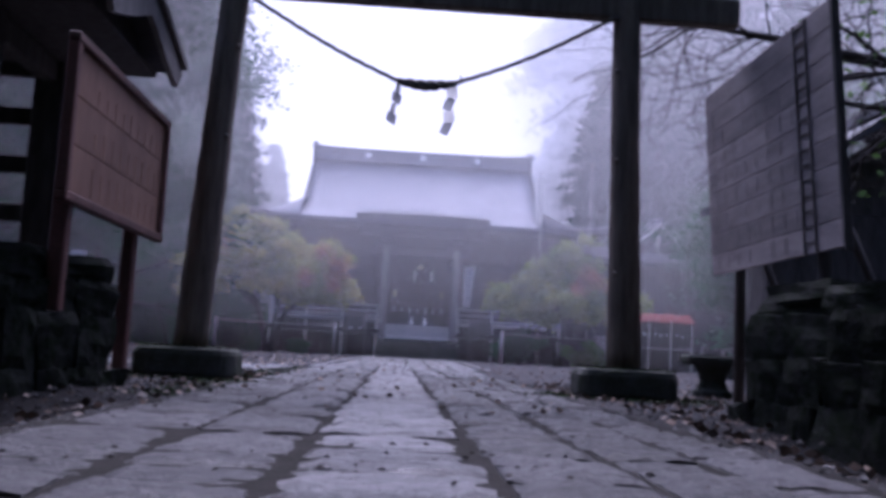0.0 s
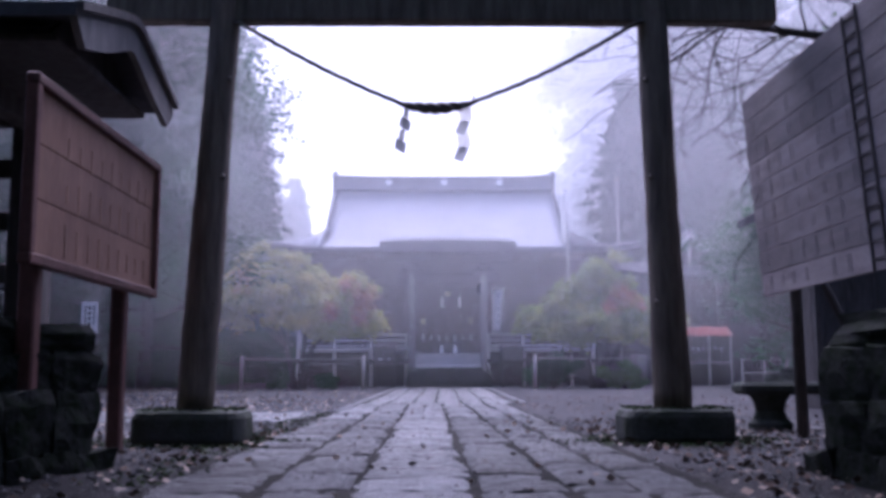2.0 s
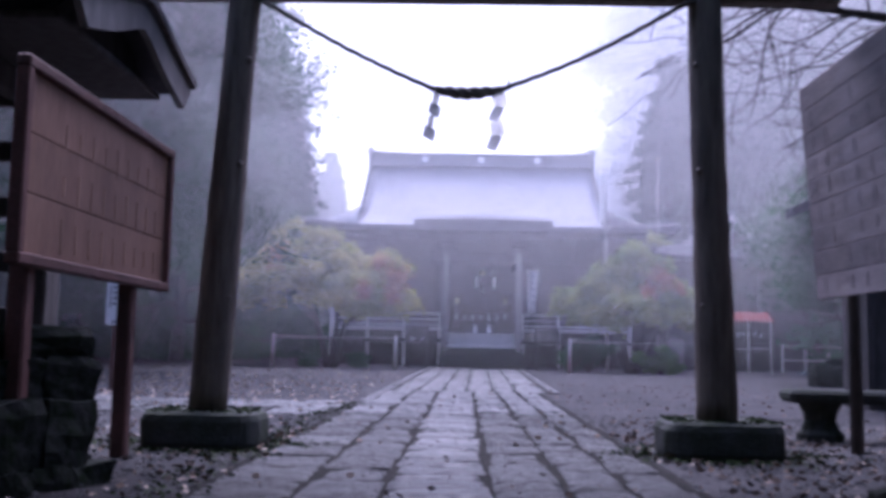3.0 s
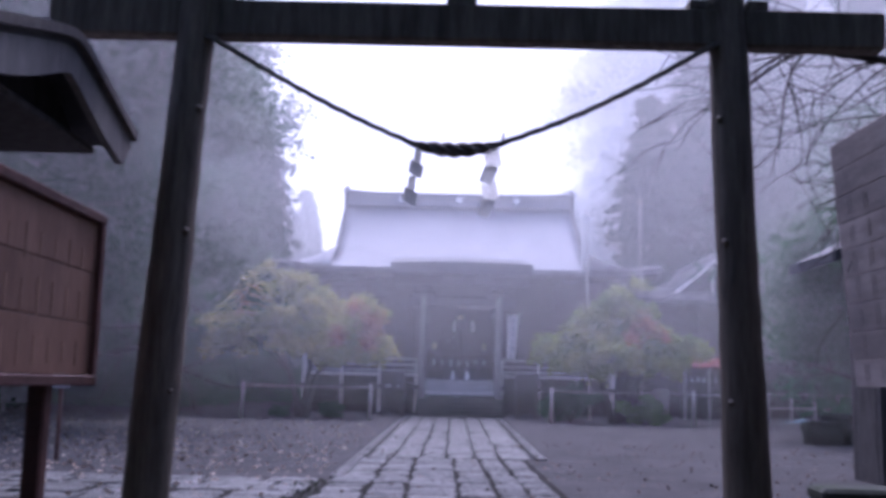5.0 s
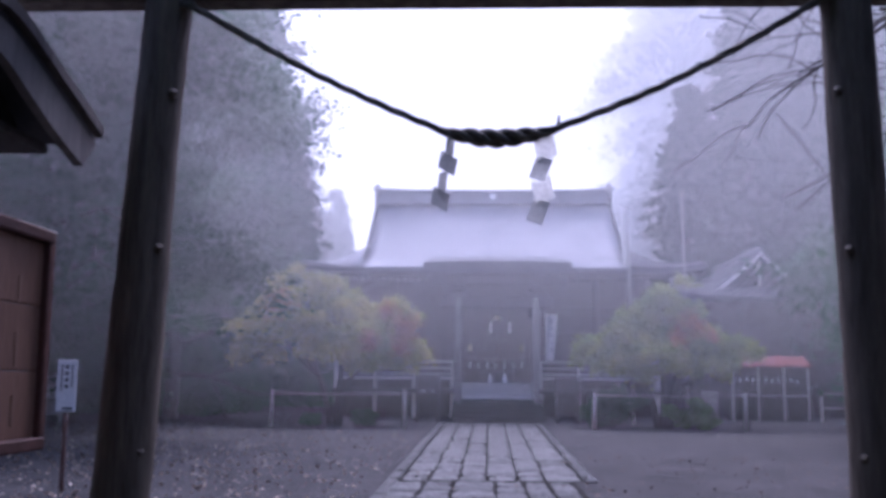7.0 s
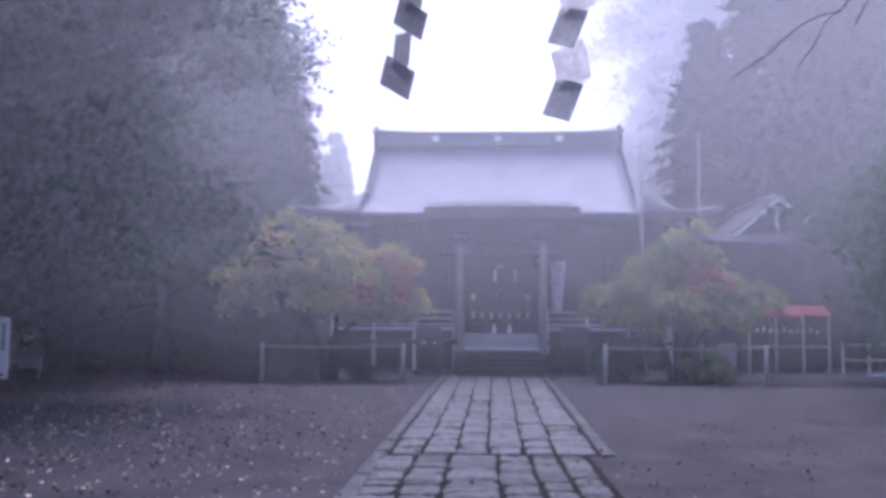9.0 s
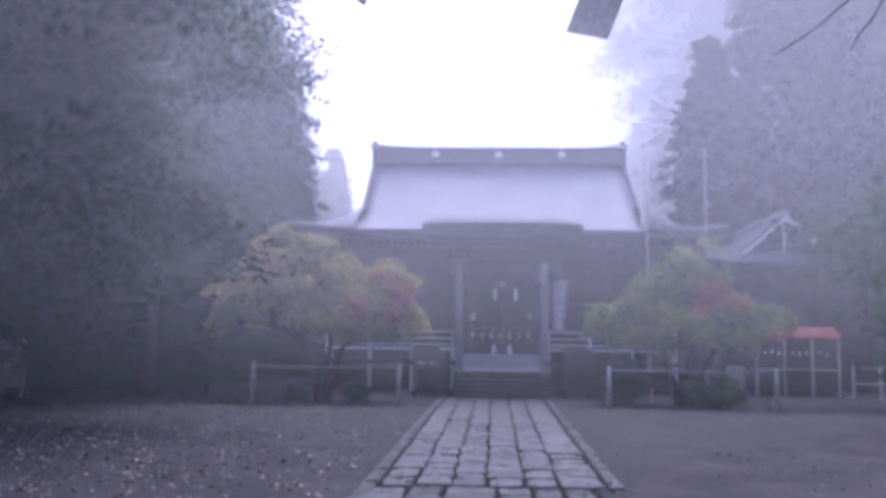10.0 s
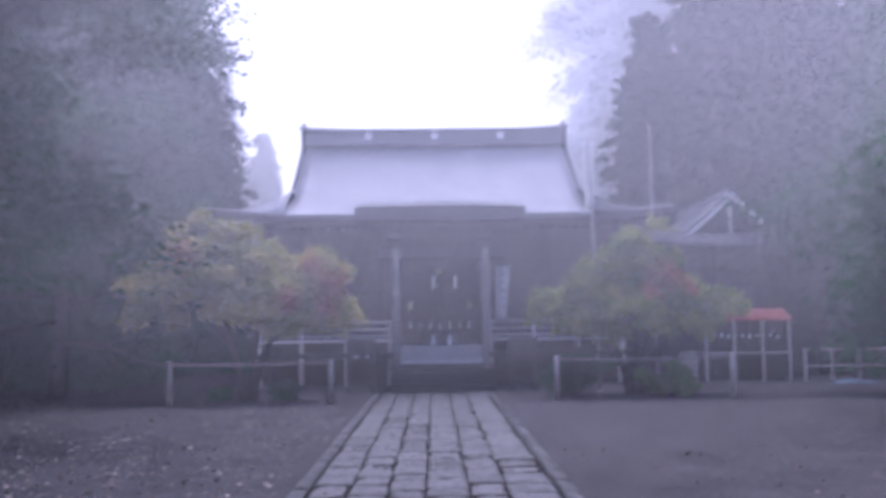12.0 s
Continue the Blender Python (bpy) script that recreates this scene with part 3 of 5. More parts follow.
def build_right_board():
    t = thing("donor_board", "large weathered grey plank board with faint brushed columns, braced on posts", "notice board")
    x, y0, y1, z0, z1 = 2.94, -1.9, 0.86, 1.2, 2.97
    lean = Matrix.Translation((x, 0, z0)) @ Matrix.Rotation(radians(-4), 4, "Y") @ Matrix.Translation((-x, 0, -z0))
    n = 9
    h = (z1 - z0) / n
    r = random.Random(8)
    for i in range(n):
        sl = part("plank", Shape().box(x, (y0 + y1) / 2 + r.uniform(-0.008, 0.008), z0 + h * (i + 0.5), 0.03, y1 - y0, h - 0.003, 0.004), GREYPLANK, t, at=lean)
    part("end_cap", Shape().box(x, y0 - 0.025, (z0 + z1) / 2 + 0.02, 0.06, 0.045, z1 - z0 + 0.1, 0.008), DARKWOOD, t, "dark upright end strip", at=lean)
    for y in (y0 + 0.42, y0 + 0.62):
        part("batten", Shape().box(x - 0.022, y, (z0 + z1) / 2, 0.016, 0.022, z1 - z0, 0.003), DARKWOOD, t, "thin dark upright batten", at=lean)
    for i in range(15):
        part("rung", Shape().box(x - 0.021, y0 + 0.52, z0 + 0.08 + i * 0.117, 0.012, 0.19, 0.018, 0.002), DARKWOOD, t, at=lean)
    for i in range(8):
        y = y1 - 0.22 - i * 0.26
        for k in range(n - 1):
            if r.random() < 0.8:
                for dy in (-0.02, 0.025):
                    part("writing", Shape().box(x - 0.0165, y + dy, z0 + h * (k + 0.52), 0.003, 0.012, h * r.uniform(0.45, 0.7), 0.001), FAINTGREY, t, "faint brushed names, too worn to read", at=lean)
    for y in (y1 - 0.45, y0 + 0.55):
        part("post", Shape().tube([(x + 0.1, y, 0), (x + 0.09, y, 2.7)], [0.05, 0.045], 10), DARKWOOD, t, "dark round post", smooth=True)
        part("brace", Shape().tube([(x + 0.95, y + 0.05, 0.0), (x + 0.13, y + 0.02, 1.75)], 0.035, 8), DARKWOOD, t, "sloping dark prop", smooth=True)
    for z in (1.4, 2.7):
        part("cross_rail", Shape().box(x + 0.04, (y0 + y1) / 2, z, 0.05, y1 - y0 - 0.1, 0.07, 0.006), DARKWOOD, t, at=lean)


def build_sign():
    t = thing("standing_sign", "small white notice with black writing on a thin brown stake", "sign", pose(-5.4, 7.6, -0.29, 0, 0, 6) @ Matrix.Diagonal((1.25, 1.25, 1.24, 1)))
    part("stake", Shape().box(0, 0.02, 0.6, 0.04, 0.03, 1.2, 0.004), REDFRAME, t)
    panel = part("panel", Shape().box(0, 0, 1.31, 0.2, 0.014, 0.54, 0.003), WHITE, t)
    r = random.Random(2)
    for x, zs in ((0.055, 7), (0.0, 4), (-0.05, 8)):
        z = 1.53
        for i in range(zs):
            ln = 0.03 if x != 0 else 0.05
            part("writing", Shape().box(x, -0.0095, z - ln / 2, 0.022 if x else 0.035, 0.004, ln * 0.75, 0.001), INK, panel)
            z -= ln * 1.15 + (0.01 if x == 0 else 0)
    part("writing", Shape().box(0.02, -0.0095, 1.075, 0.1, 0.004, 0.02, 0.001), INK, panel)


def gable_roof(t, x0, x1, y0, y1, eave, ridge, sag=0.15, thick=0.1, material=None, bow=0.0):
    """Two roof slopes with the ridge along y."""
    xm = (x0 + x1) / 2
    for a in (x0, x1):
        f = lambda u, v: (a + (xm - a) * u, y0 + (y1 - y0) * v, eave + (ridge - eave) * (u - sag * math.sin(math.pi * u) * (0.5 + 0.5 * (1 - u))))
        part("roof_slope", Shape().sheet(f, 10, 6, (0, 0, thick)), material or ROOFEDGE, t, smooth=False)
    part("ridge_cap", Shape().box(xm, (y0 + y1) / 2, ridge + thick + 0.05, 0.3, y1 - y0 + 0.1, 0.2, 0.03), RIDGE if material else ROOFEDGE, t)


def build_pavilion():
    t = thing("purification_pavilion", "dark slatted timber pavilion with a low arched gable board", "pavilion")
    xe, xw, ym = -2.2, -8.0, -0.76
    arch = lambda y: 2.735 + 0.34 * (1 - math.sqrt(((y - ym) / 1.12) ** 2 + 0.01))
    y0, y1 = ym - 1.12, ym + 1.12
    part("roof_shell", Shape().sheet(lambda u, v: (xw + (xe - 0.02 - xw) * u, y0 + (y1 - y0) * v, arch(y0 + (y1 - y0) * v)), 4, 24, (0, 0, 0.09)), ROOFEDGE, t, "dark layered bark roof", smooth=False)
    part("ridge_cap", Shape().box((xe + xw) / 2 - 0.05, ym, 3.14, xe - xw - 0.1, 0.24, 0.08, 0.02), ROOFEDGE, t)
    ys = [y0 + (y1 - y0) * i / 24 for i in range(25)]
    up = [(y, arch(y) - 0.005) for y in ys]
    low = [(ym + (y - ym) * 0.86, arch(y) - 0.16 - 0.03 * math.sin(math.pi * abs(y - ym) / 1.12)) for y in ys]
    part("gable_board", Shape().prism(up + low[::-1], 0, xe - 0.06, xe - 0.01), PILLARWOOD, t, "weathered arched gable board")
    part("gable_trim", Shape().prism([(y, z + 0.1) for y, z in up] + [(y, z + 0.04) for y, z in up][::-1], 0, xe - 0.015, xe + 0.03), DARKWOOD, t)
    part("soffit", Shape().box((xe + xw) / 2 - 0.1, ym, 2.66, xe - xw - 0.2, 1.9, 0.05, 0.01), DARKWOOD, t)
    part("gable_infill", Shape().prism([(ym - 0.9, 2.66), (ym + 0.9, 2.66), (ym + 0.5, 2.95), (ym - 0.5, 2.95)], 0, xe - 0.35, xe - 0.3), DARKWOOD, t)
    for x in (-3.22, -5.4, -7.6):
        for y in (0.02, -1.5):
            part("post", Shape().box(x, y, 1.33, 0.27, 0.27, 2.66, 0.02), DARKWOOD, t, "stout square dark post")
            part("post_stone", Shape().box(x, y, 0.03, 0.42, 0.42, 0.14, 0.03), BASESTONE, t)
    for x, w in ((-4.31, 1.9), (-6.5, 1.9)):
        for z in (2.6, 2.175, 1.75, 1.33, 0.91, 0.5):
            part("slat", Shape().box(x, 0.02, z, w, 0.06, 0.155, 0.008), DARKWOOD, t)
    part("tie_beam", Shape().box(-3.22, -0.74, 2.55, 0.14, 1.25, 0.18, 0.01), DARKWOOD, t)
    b = thing("water_basin", "low rough stone water basin inside the pavilion", "basin")
    part("basin_body", Shape().box(-5.6, -0.75, 0.3, 1.6, 0.7, 0.6, 0.06), BASESTONE, b)


def build_hut():
    t = thing("storage_hut", "dark timber hut with a deep sloping roof behind the plank board", "hut")
    part("wall_front", Shape().box(7.5, 6.4, 1.4, 3.8, 0.12, 2.8, 0.01), DARKWOOD, t)
    part("wall_side", Shape().box(5.66, 6.78, 1.4, 0.12, 0.62, 2.8, 0.01), DARKWOOD, t)
    part("wall_side", Shape().box(9.34, 6.78, 1.4, 0.12, 0.62, 2.8, 0.01), DARKWOOD, t)
    part("wall_back", Shape().box(7.5, 7.16, 1.4, 3.8, 0.12, 2.8, 0.01), DARKWOOD, t)
    part("gable_infill", Shape().prism([(5.5, 2.81), (9.5, 2.81), (7.5, 4.15)], 1, 6.36, 6.44), DARKWOOD, t)
    gable_roof(t, 4.86, 10.14, 5.8, 7.4, 2.78, 4.35, 0.08, 0.14)
    for i in range(10):
        part("batten", Shape().box(5.7 + i * 0.4, 6.32, 1.4, 0.05, 0.03, 2.7, 0.004), DARKWOOD, t)


def build_bench(at):
    t = thing("stone_bench", "low dark stone bench on two shaped pedestals", "bench", at)
    part("seat", Shape().box(0, 0, 0.385, 1.5, 0.42, 0.11, 0.03), BASESTONE, t)
    for x in (-0.45, 0.45):
        sh = Shape().tube([(x, 0, 0), (x, 0, 0.06), (x, 0, 0.1), (x, 0, 0.18), (x, 0, 0.26), (x, 0, 0.33)], [0.2, 0.2, 0.16, 0.13, 0.15, 0.19], 12)
        part("pedestal", sh, BASESTONE, t)
    return t


build_left_board()
build_right_board()
build_sign()
build_pavilion()
build_hut()
build_bench(pose(3.6, 1.45, 0, 0, 0, -4))

# ---- shrine ----
SX = 0.7


def build_shrine():
    t = thing("shrine_hall", "large dark timber shrine hall with a pale hip-and-gable sheet roof", "shrine", pose(SX, 0, 0) @ Matrix.Diagonal((0.975, 1, 1, 1)))
    # roof: front and back slopes between the gables, lower skirt all round
    E, R, YE, YR = 5.72, 9.45, 32.6, 39.4
    prof = lambda u: E + (R - E) * (u - 0.16 * math.sin(math.pi * u) * (1.25 - u))
    flare = lambda x: 0.35 * (abs(x) / 8.6) ** 4
    half = lambda u: 5.45 + 0.08 * (1 - u) ** 2

    def front(u, v):
        wing = 2.5 * max(0.0, 1 - u / 0.4) ** 3      # sweeps out into the hip
        x = -half(u) - wing + v * (2 * half(u) + wing)
        return (x, YE + (YR - YE) * u, prof(u) + 0.3 * max(0.0, -x - 5.6) / 2.5 * (1 - u))

    def back(u, v):
        x = (1 - 2 * v) * half(u)
        return (x, 2 * YR - (YE + (YR - YE) * u), prof(u))
    part("main_roof", Shape().sheet(front, 24, 24, (0, 0, 0.12)), COPPER, t, "pale grey sheet-metal roof slope", smooth=True)
    part("main_roof", Shape().sheet(back, 12, 8, (0, 0, 0.12)), COPPER, t, smooth=True)
    for s in (-1, 1):    # skirt at the ends
        def skirt(u, v):
            # u from the eave inward, v along y
            y = YE + 2 * (YR - YE) * v
            reach = 3.1 * (1 - u)
            k = min(1.0, abs(2 * v - 1) ** 6)
            z = E + (1.3 * u * (1 - 0.25 * math.sin(math.pi * u))) * (1 - k * 0.96) + 0.1 * k * (1 - u) ** 2
            return (s * (5.4 + reach), y, z)
        # right skirt coloured darker to imitate its weaker reflection of the sky
        part("skirt_roof", Shape().sheet(skirt, 8, 16, (0, 0, 0.12)), COPPER if s < 0 else ROOFEDGE, t, "pale sheet skirt roof" if s < 0 else "skirt roof coloured dark for its dimmer side", smooth=True)
        # gable triangle and bargeboards
        tri = [(YE + (YR - YE) * (0.28 + 0.72 * i / 10), prof(0.28 + 0.72 * i / 10)) for i in range(11)]
        tri += [(2 * YR - y, z) for y, z in tri[::-1][1:]]
        part("gable_wall", Shape().prism(tri, 0, s * 5.1, s * 5.16), SHRINEWOOD, t)
        edge = [(YE + (YR - YE) * (0.3 + 0.7 * i / 16), prof(0.3 + 0.7 * i / 16) + 0.14) for i in range(17)]
        low = [(y + 0.1, z - 0.42) for y, z in edge]
        part("gable_board", Shape().prism(edge + low[::-1], 0, s * 5.5, s * 5.62), ROOFEDGE, t, "dark curved gable board")
    # thick dark eave edge; its dark sheet also paints the shade over the rafters
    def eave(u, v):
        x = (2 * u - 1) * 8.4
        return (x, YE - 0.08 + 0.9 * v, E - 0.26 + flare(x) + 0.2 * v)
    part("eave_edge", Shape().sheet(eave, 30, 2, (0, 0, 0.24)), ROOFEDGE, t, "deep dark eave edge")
    r = random.Random(4)
    for i in range(57):
        x = -8.1 + i * 0.29
        part("rafter", Shape().box(x, YE + 0.65, E - 0.34 + flare(x), 0.09, 1.5, 0.11, 0.006, Euler((0.12, 0, 0)).to_matrix()), SHRINEWOOD, t)
    # ridge
    part("ridge_box", Shape().box(0, YR, 9.8, 10.9, 0.9, 0.56, 0.04), RIDGE, t, "tall boxed roof ridge")
    part("ridge_cap", Shape().sheet(lambda u, v: (-5.7 + 11.4 * u, YR - 0.62 + 1.24 * v, 10.0 + 0.16 * math.sin(math.pi * v) + 0.12 * abs(2 * u - 1) ** 5), 24, 6, (0, 0, 0.12)), RIDGE, t)
    for x in (-2.8, 0, 2.8):
        part("crest", Shape().tube([(x, YR - 0.45, 9.9), (x, YR - 0.52, 9.9)], [0.17, 0.15], 16), WHITE, t, "round pale metal crest")
    for s in (-1, 1):
        part("ridge_ornament", Shape().prism([(-0.4, 9.3), (0.4, 9.3), (0.5, 10.0), (0.2, 10.5), (-0.2, 10.5), (-0.5, 10.0)], 0, s * 5.46, s * 5.62).mesh("ridge_ornament"), ROOFEDGE, t, at=pose(0, YR, 0))
    # porch roof
    def porch(u, v):
        x = (2 * v - 1) * (2.79 - 0.05 * u)
        return (x, 30.2 + 3.5 * u, 5.34 + 0.62 * u + 0.05 * math.sin(math.pi * v))
    part("porch_roof", Shape().sheet(porch, 8, 16, (0, 0, 0.4)), ROOFEDGE, t, "thick dark mossy porch roof edge")
    for i in range(19):
        part("porch_rafter", Shape().box(-2.6 + i * 0.289, 31.2, 5.36, 0.08, 1.9, 0.09, 0.005), SHRINEWOOD, t)
    for s in (-1, 1):
        px = s * 1.47
        part("porch_pillar", Shape().box(px, 30.6, 2.35, 0.26, 0.26, 4.2, 0.03), PILLARWOOD, t, "square weathered pale porch pillar")
        part("pillar_base", Shape().box(px, 30.6, 0.2, 0.46, 0.46, 0.4, 0.05), BASESTONE, t)
        part("bracket", Shape().box(px, 30.6, 4.55, 0.9, 0.3, 0.22, 0.04), SHRINEWOOD, t)
        part("bracket", Shape().box(px, 30.6, 4.8, 0.5, 0.5, 0.2, 0.04), SHRINEWOOD, t)
        part("linking_beam", Shape().box(px, 32.5, 4.1, 0.2, 3.6, 0.32, 0.03), SHRINEWOOD, t)
    part("porch_beam", Shape().box(0, 30.6, 4.28, 4.2, 0.24, 0.4, 0.04), SHRINEWOOD, t, "carved dark porch beam")
    part("porch_beam", Shape().box(0, 30.6, 5.1, 5.3, 0.26, 0.34, 0.03), SHRINEWOOD, t)
    # body
    part("wall_left", Shape().box(-4.2, 34.3, 3.3, 4.4, 0.16, 4.4, 0.01), SHRINEWOOD, t)
    part("wall_right", Shape().box(4.2, 34.3, 3.3, 4.4, 0.16, 4.4, 0.01), SHRINEWOOD, t)
    part("wall_over_door", Shape().box(0, 34.3, 4.9, 4.0, 0.16, 1.2, 0.01), SHRINEWOOD, t)
    part("wall_side", Shape().box(-6.45, 39.4, 3.3, 0.16, 10.3, 4.4, 0.01), SHRINEWOOD, t)
    part("wall_side", Shape().box(6.45, 39.4, 3.3, 0.16, 10.3, 4.4, 0.01), SHRINEWOOD, t)
    part("wall_back", Shape().box(0, 44.6, 3.3, 13, 0.16, 4.4, 0.01), SHRINEWOOD, t)
    part("inner_screen", Shape().box(0, 37.0, 2.9, 8, 0.1, 3.4, 0.01), DARKWOOD, t)
    part("ceiling_panel", Shape().box(0, 38.0, 5.55, 12.8, 12.0, 0.06, 0.01), DARKWOOD, t)
    for x in (-6.3, -4.2, -2.05, 2.05, 4.2, 6.3):
        part("wall_post", Shape().box(x, 34.2, 3.3, 0.24, 0.24, 4.4, 0.02), SHRINEWOOD, t)
    for z in (1.95, 3.3, 4.35):
        for s in (-1, 1):
            part("wall_rail", Shape().box(s * 4.18, 34.19, z, 4.0, 0.1, 0.14, 0.01), SHRINEWOOD, t)
    # floor, veranda and its rail
    part("floor_deck", Shape().box(0, 38.2, 1.02, 12.9, 12.6, 0.16, 0.02), SHRINEWOOD, t)
    part("porch_floor", Shape().box(0, 31.9, 0.8, 3.3, 2.2, 0.14, 0.02), VERANDA, t, "weathered pale porch floor")
    part("hall_step", Shape().box(0, 32.4, 1.1, 2.7, 2.3, 0.46, 0.02), VERANDA, t, "pale timber step up into the hall")
    part("stair_base", Shape().box(0, 31.9, 0.36, 3.2, 2.1, 0.72, 0.01), BASESTONE, t)
    for i in range(5):
        part("step", Shape().box(0, 29.1 + i * 0.4, 0.075 + i * 0.15, 3.3, 0.46, 0.15, 0.015), BASESTONE, t, "dark stone step")
    for i in range(5):
        part("step_riser_block", Shape().box(0, 29.5 + i * 0.36, 0.06 + 0.06 * i, 3.1, 0.5, 0.12 + 0.12 * i, 0.01), BASESTONE, t)
    for s in (-1, 1):
        part("veranda_floor", Shape().box(s * 3.95, 33.2, 1.5, 4.6, 1.9, 0.1, 0.015), VERANDA, t, "weathered pale veranda edge")
        part("veranda_beam", Shape().box(s * 3.95, 32.45, 0.98, 4.55, 0.12, 0.12, 0.01), VERANDA, t)
        part("underfloor_panel", Shape().box(s * 4.0, 34.0, 0.72, 4.9, 0.06, 1.44, 0.01), DARKWOOD, t)
        part("handrail", Shape().tube([(s * 1.7, 32.4, 2.12), (s * 6.35, 32.4, 2.12)], 0.045, 8), VERANDA, t)
        part("middle_rail", Shape().box(s * 4.0, 32.4, 1.88, 4.55, 0.06, 0.06, 0.006), VERANDA, t)
        part("bottom_rail", Shape().box(s * 4.0, 32.4, 1.66, 4.55, 0.08, 0.07, 0.006), VERANDA, t)
        for x in (1.75, 3.25, 4.8, 6.25):
            part("rail_post", Shape().box(s * x, 32.4, 1.84, 0.1, 0.1, 0.58, 0.01), VERANDA, t)
            part("veranda_post", Shape().box(s * x, 32.45, 0.72, 0.14, 0.14, 1.44, 0.01), VERANDA, t)
        part("corner_post", Shape().box(s * 6.33, 32.38, 1.15, 0.14, 0.14, 2.3, 0.02), VERANDA, t)


def hang(name, label, cat, x, z0, z1, w, y, material, group=""):
    t = thing(name, label, cat, pose(x, y, 0), group)
    part("cord", Shape().tube([(0, 0, z1), (0, 0, z1 + 0.35)], 0.01, 6), ROPE, t)
    part("body", Shape().box(0, 0, (z0 + z1) / 2, w, w * 0.6, z1 - z0, 0.02), material, t)
    return t


def build_shrine_things():
    b = thing("banner", "long white cloth banner hanging beside the porch pillar", "banner", pose(2.74, 30.9, 0))
    sh = Shape().sheet(lambda u, v: (-0.24 + 0.46 * v * (1 - 0.35 * u), 0.05 * math.sin(9 * v + 2 * u), 3.86 - 1.7 * u), 14, 12, (0, 0.008, 0))
    part("cloth", sh, PAPER, b, smooth=True)
    part("banner_rod", Shape().tube([(-0.28, 0, 3.88), (0.28, 0, 3.88)], 0.018, 8), PALEWOOD, b)
    for k in range(5):
        part("writing", Shape().box(-0.02, -0.07, 3.6 - 0.26 * k, 0.07, 0.006, 0.17, 0.002), mat_grey, b)
    o = thing("offering_box", "dark slatted wooden offering box on the porch floor", "offering box", pose(SX, 32.2, 1.335))
    part("body", Shape().box(0, 0, 0.22, 1.3, 0.5, 0.44, 0.02), SHRINEWOOD, o)
    for i in range(9):
        part("slat", Shape().box(0, -0.2 + i * 0.05, 0.46, 1.26, 0.022, 0.03, 0.004), SHRINEWOOD, o)
    for k, x in enumerate((0.45, 1.0)):
        v = thing("white_vase", "small white porcelain vase on the porch floor", "vase", pose(x, 31.45, 1.335), "porch vases")
        part("vase_body", Shape().tube([(0, 0, 0), (0, 0, 0.06), (0, 0, 0.16), (0, 0, 0.24), (0, 0, 0.29), (0, 0, 0.34)], [0.06, 0.08, 0.085, 0.05, 0.04, 0.055], 14), WHITE, v, smooth=True)
    rp = thing("bell_rope", "thick pale rope hanging from a bell over the offering box", "bell rope", pose(SX + 0.02, 32.0, 0))
    part("rope_cord", Shape().tube([(0, 0, 1.5), (0.02, 0, 2.4), (0, 0, 3.7)], [0.045, 0.03, 0.03], 10), ROPE, rp, smooth=True)
    part("bell", Shape().tube([(0, 0, 3.65), (0, 0, 3.72), (0, 0, 3.82), (0, 0, 3.9)], [0.08, 0.13, 0.13, 0.06], 14), BRASS, rp, smooth=True)
    part("bell_hook", Shape().tube([(0, 0, 3.9), (0, 0, 4.3)], 0.012, 6), DARKWOOD, rp)
    n = thing("paper_plaque", "small plaque with white paper strips under the porch beam", "plaque", pose(SX + 0.15, 31.9, 0))
    part("plaque_board", Shape().box(0, 0, 3.5, 0.5, 0.05, 0.4, 0.01), SHRINEWOOD, n)
    for x in (-0.36, 0.36):
        part("paper_strip", Shape().box(x, -0.03, 3.42, 0.11, 0.012, 0.42, 0.002), PAPER, n)
        part("strip_string", Shape().tube([(x, -0.03, 3.63), (x, -0.03, 4.2)], 0.006, 5), ROPE, n)
    for x in (-0.3, 1.67):
        hang("hanging_lantern", "small dull brass hanging lantern", "lantern", x, 2.52, 2.78, 0.17, 32.0, BRASS, "porch lanterns")
    lr = thing("paper_strip_row", "row of white paper strips on a straw cord in the porch", "paper strips", pose(SX, 32.6, 0))
    part("straw_cord", Shape().tube([(-1.2, 0, 2.3), (0, 0, 2.2), (1.2, 0, 2.3)], 0.03, 8), ROPE, lr)
    for i in range(7):
        x = -1.0 + i * 0.333
        part("paper_strip", Shape().box(x, -0.01, 1.98 + 0.04 * abs(x), 0.05, 0.01, 0.26 - 0.06 * (i % 2), 0.002), CLOTH, lr)
    for x, marks in ((-1.75, True), (3.1, False)):
        s = thing("wooden_stand", "dark timber stand beside the shrine steps" + (" with two white labels" if marks else ""), "stand", pose(x, 28.9, 0))
        part("top_box", Shape().box(0, 0, 1.25, 0.85, 0.5, 0.62, 0.03), DARKWOOD, s)
        for dx in (-0.36, 0.36):
            for dy in (-0.19, 0.19):
                part("leg", Shape().box(dx, dy, 0.47, 0.1, 0.1, 0.94, 0.01), DARKWOOD, s)
        part("shelf", Shape().box(0, 0, 0.3, 0.8, 0.44, 0.05, 0.01), DARKWOOD, s)
        if marks:
            for dx, w in ((-0.14, 0.16), (0.2, 0.08)):
                part("label_plate", Shape().box(dx, -0.257, 1.05, w, 0.012, 0.07, 0.003), WHITE, s)


mat_grey = mat("grey_writing", (0.66, 0.66, 0.7), None, 0.8, 5, 40, 0.0)
build_shrine()
build_shrine_things()


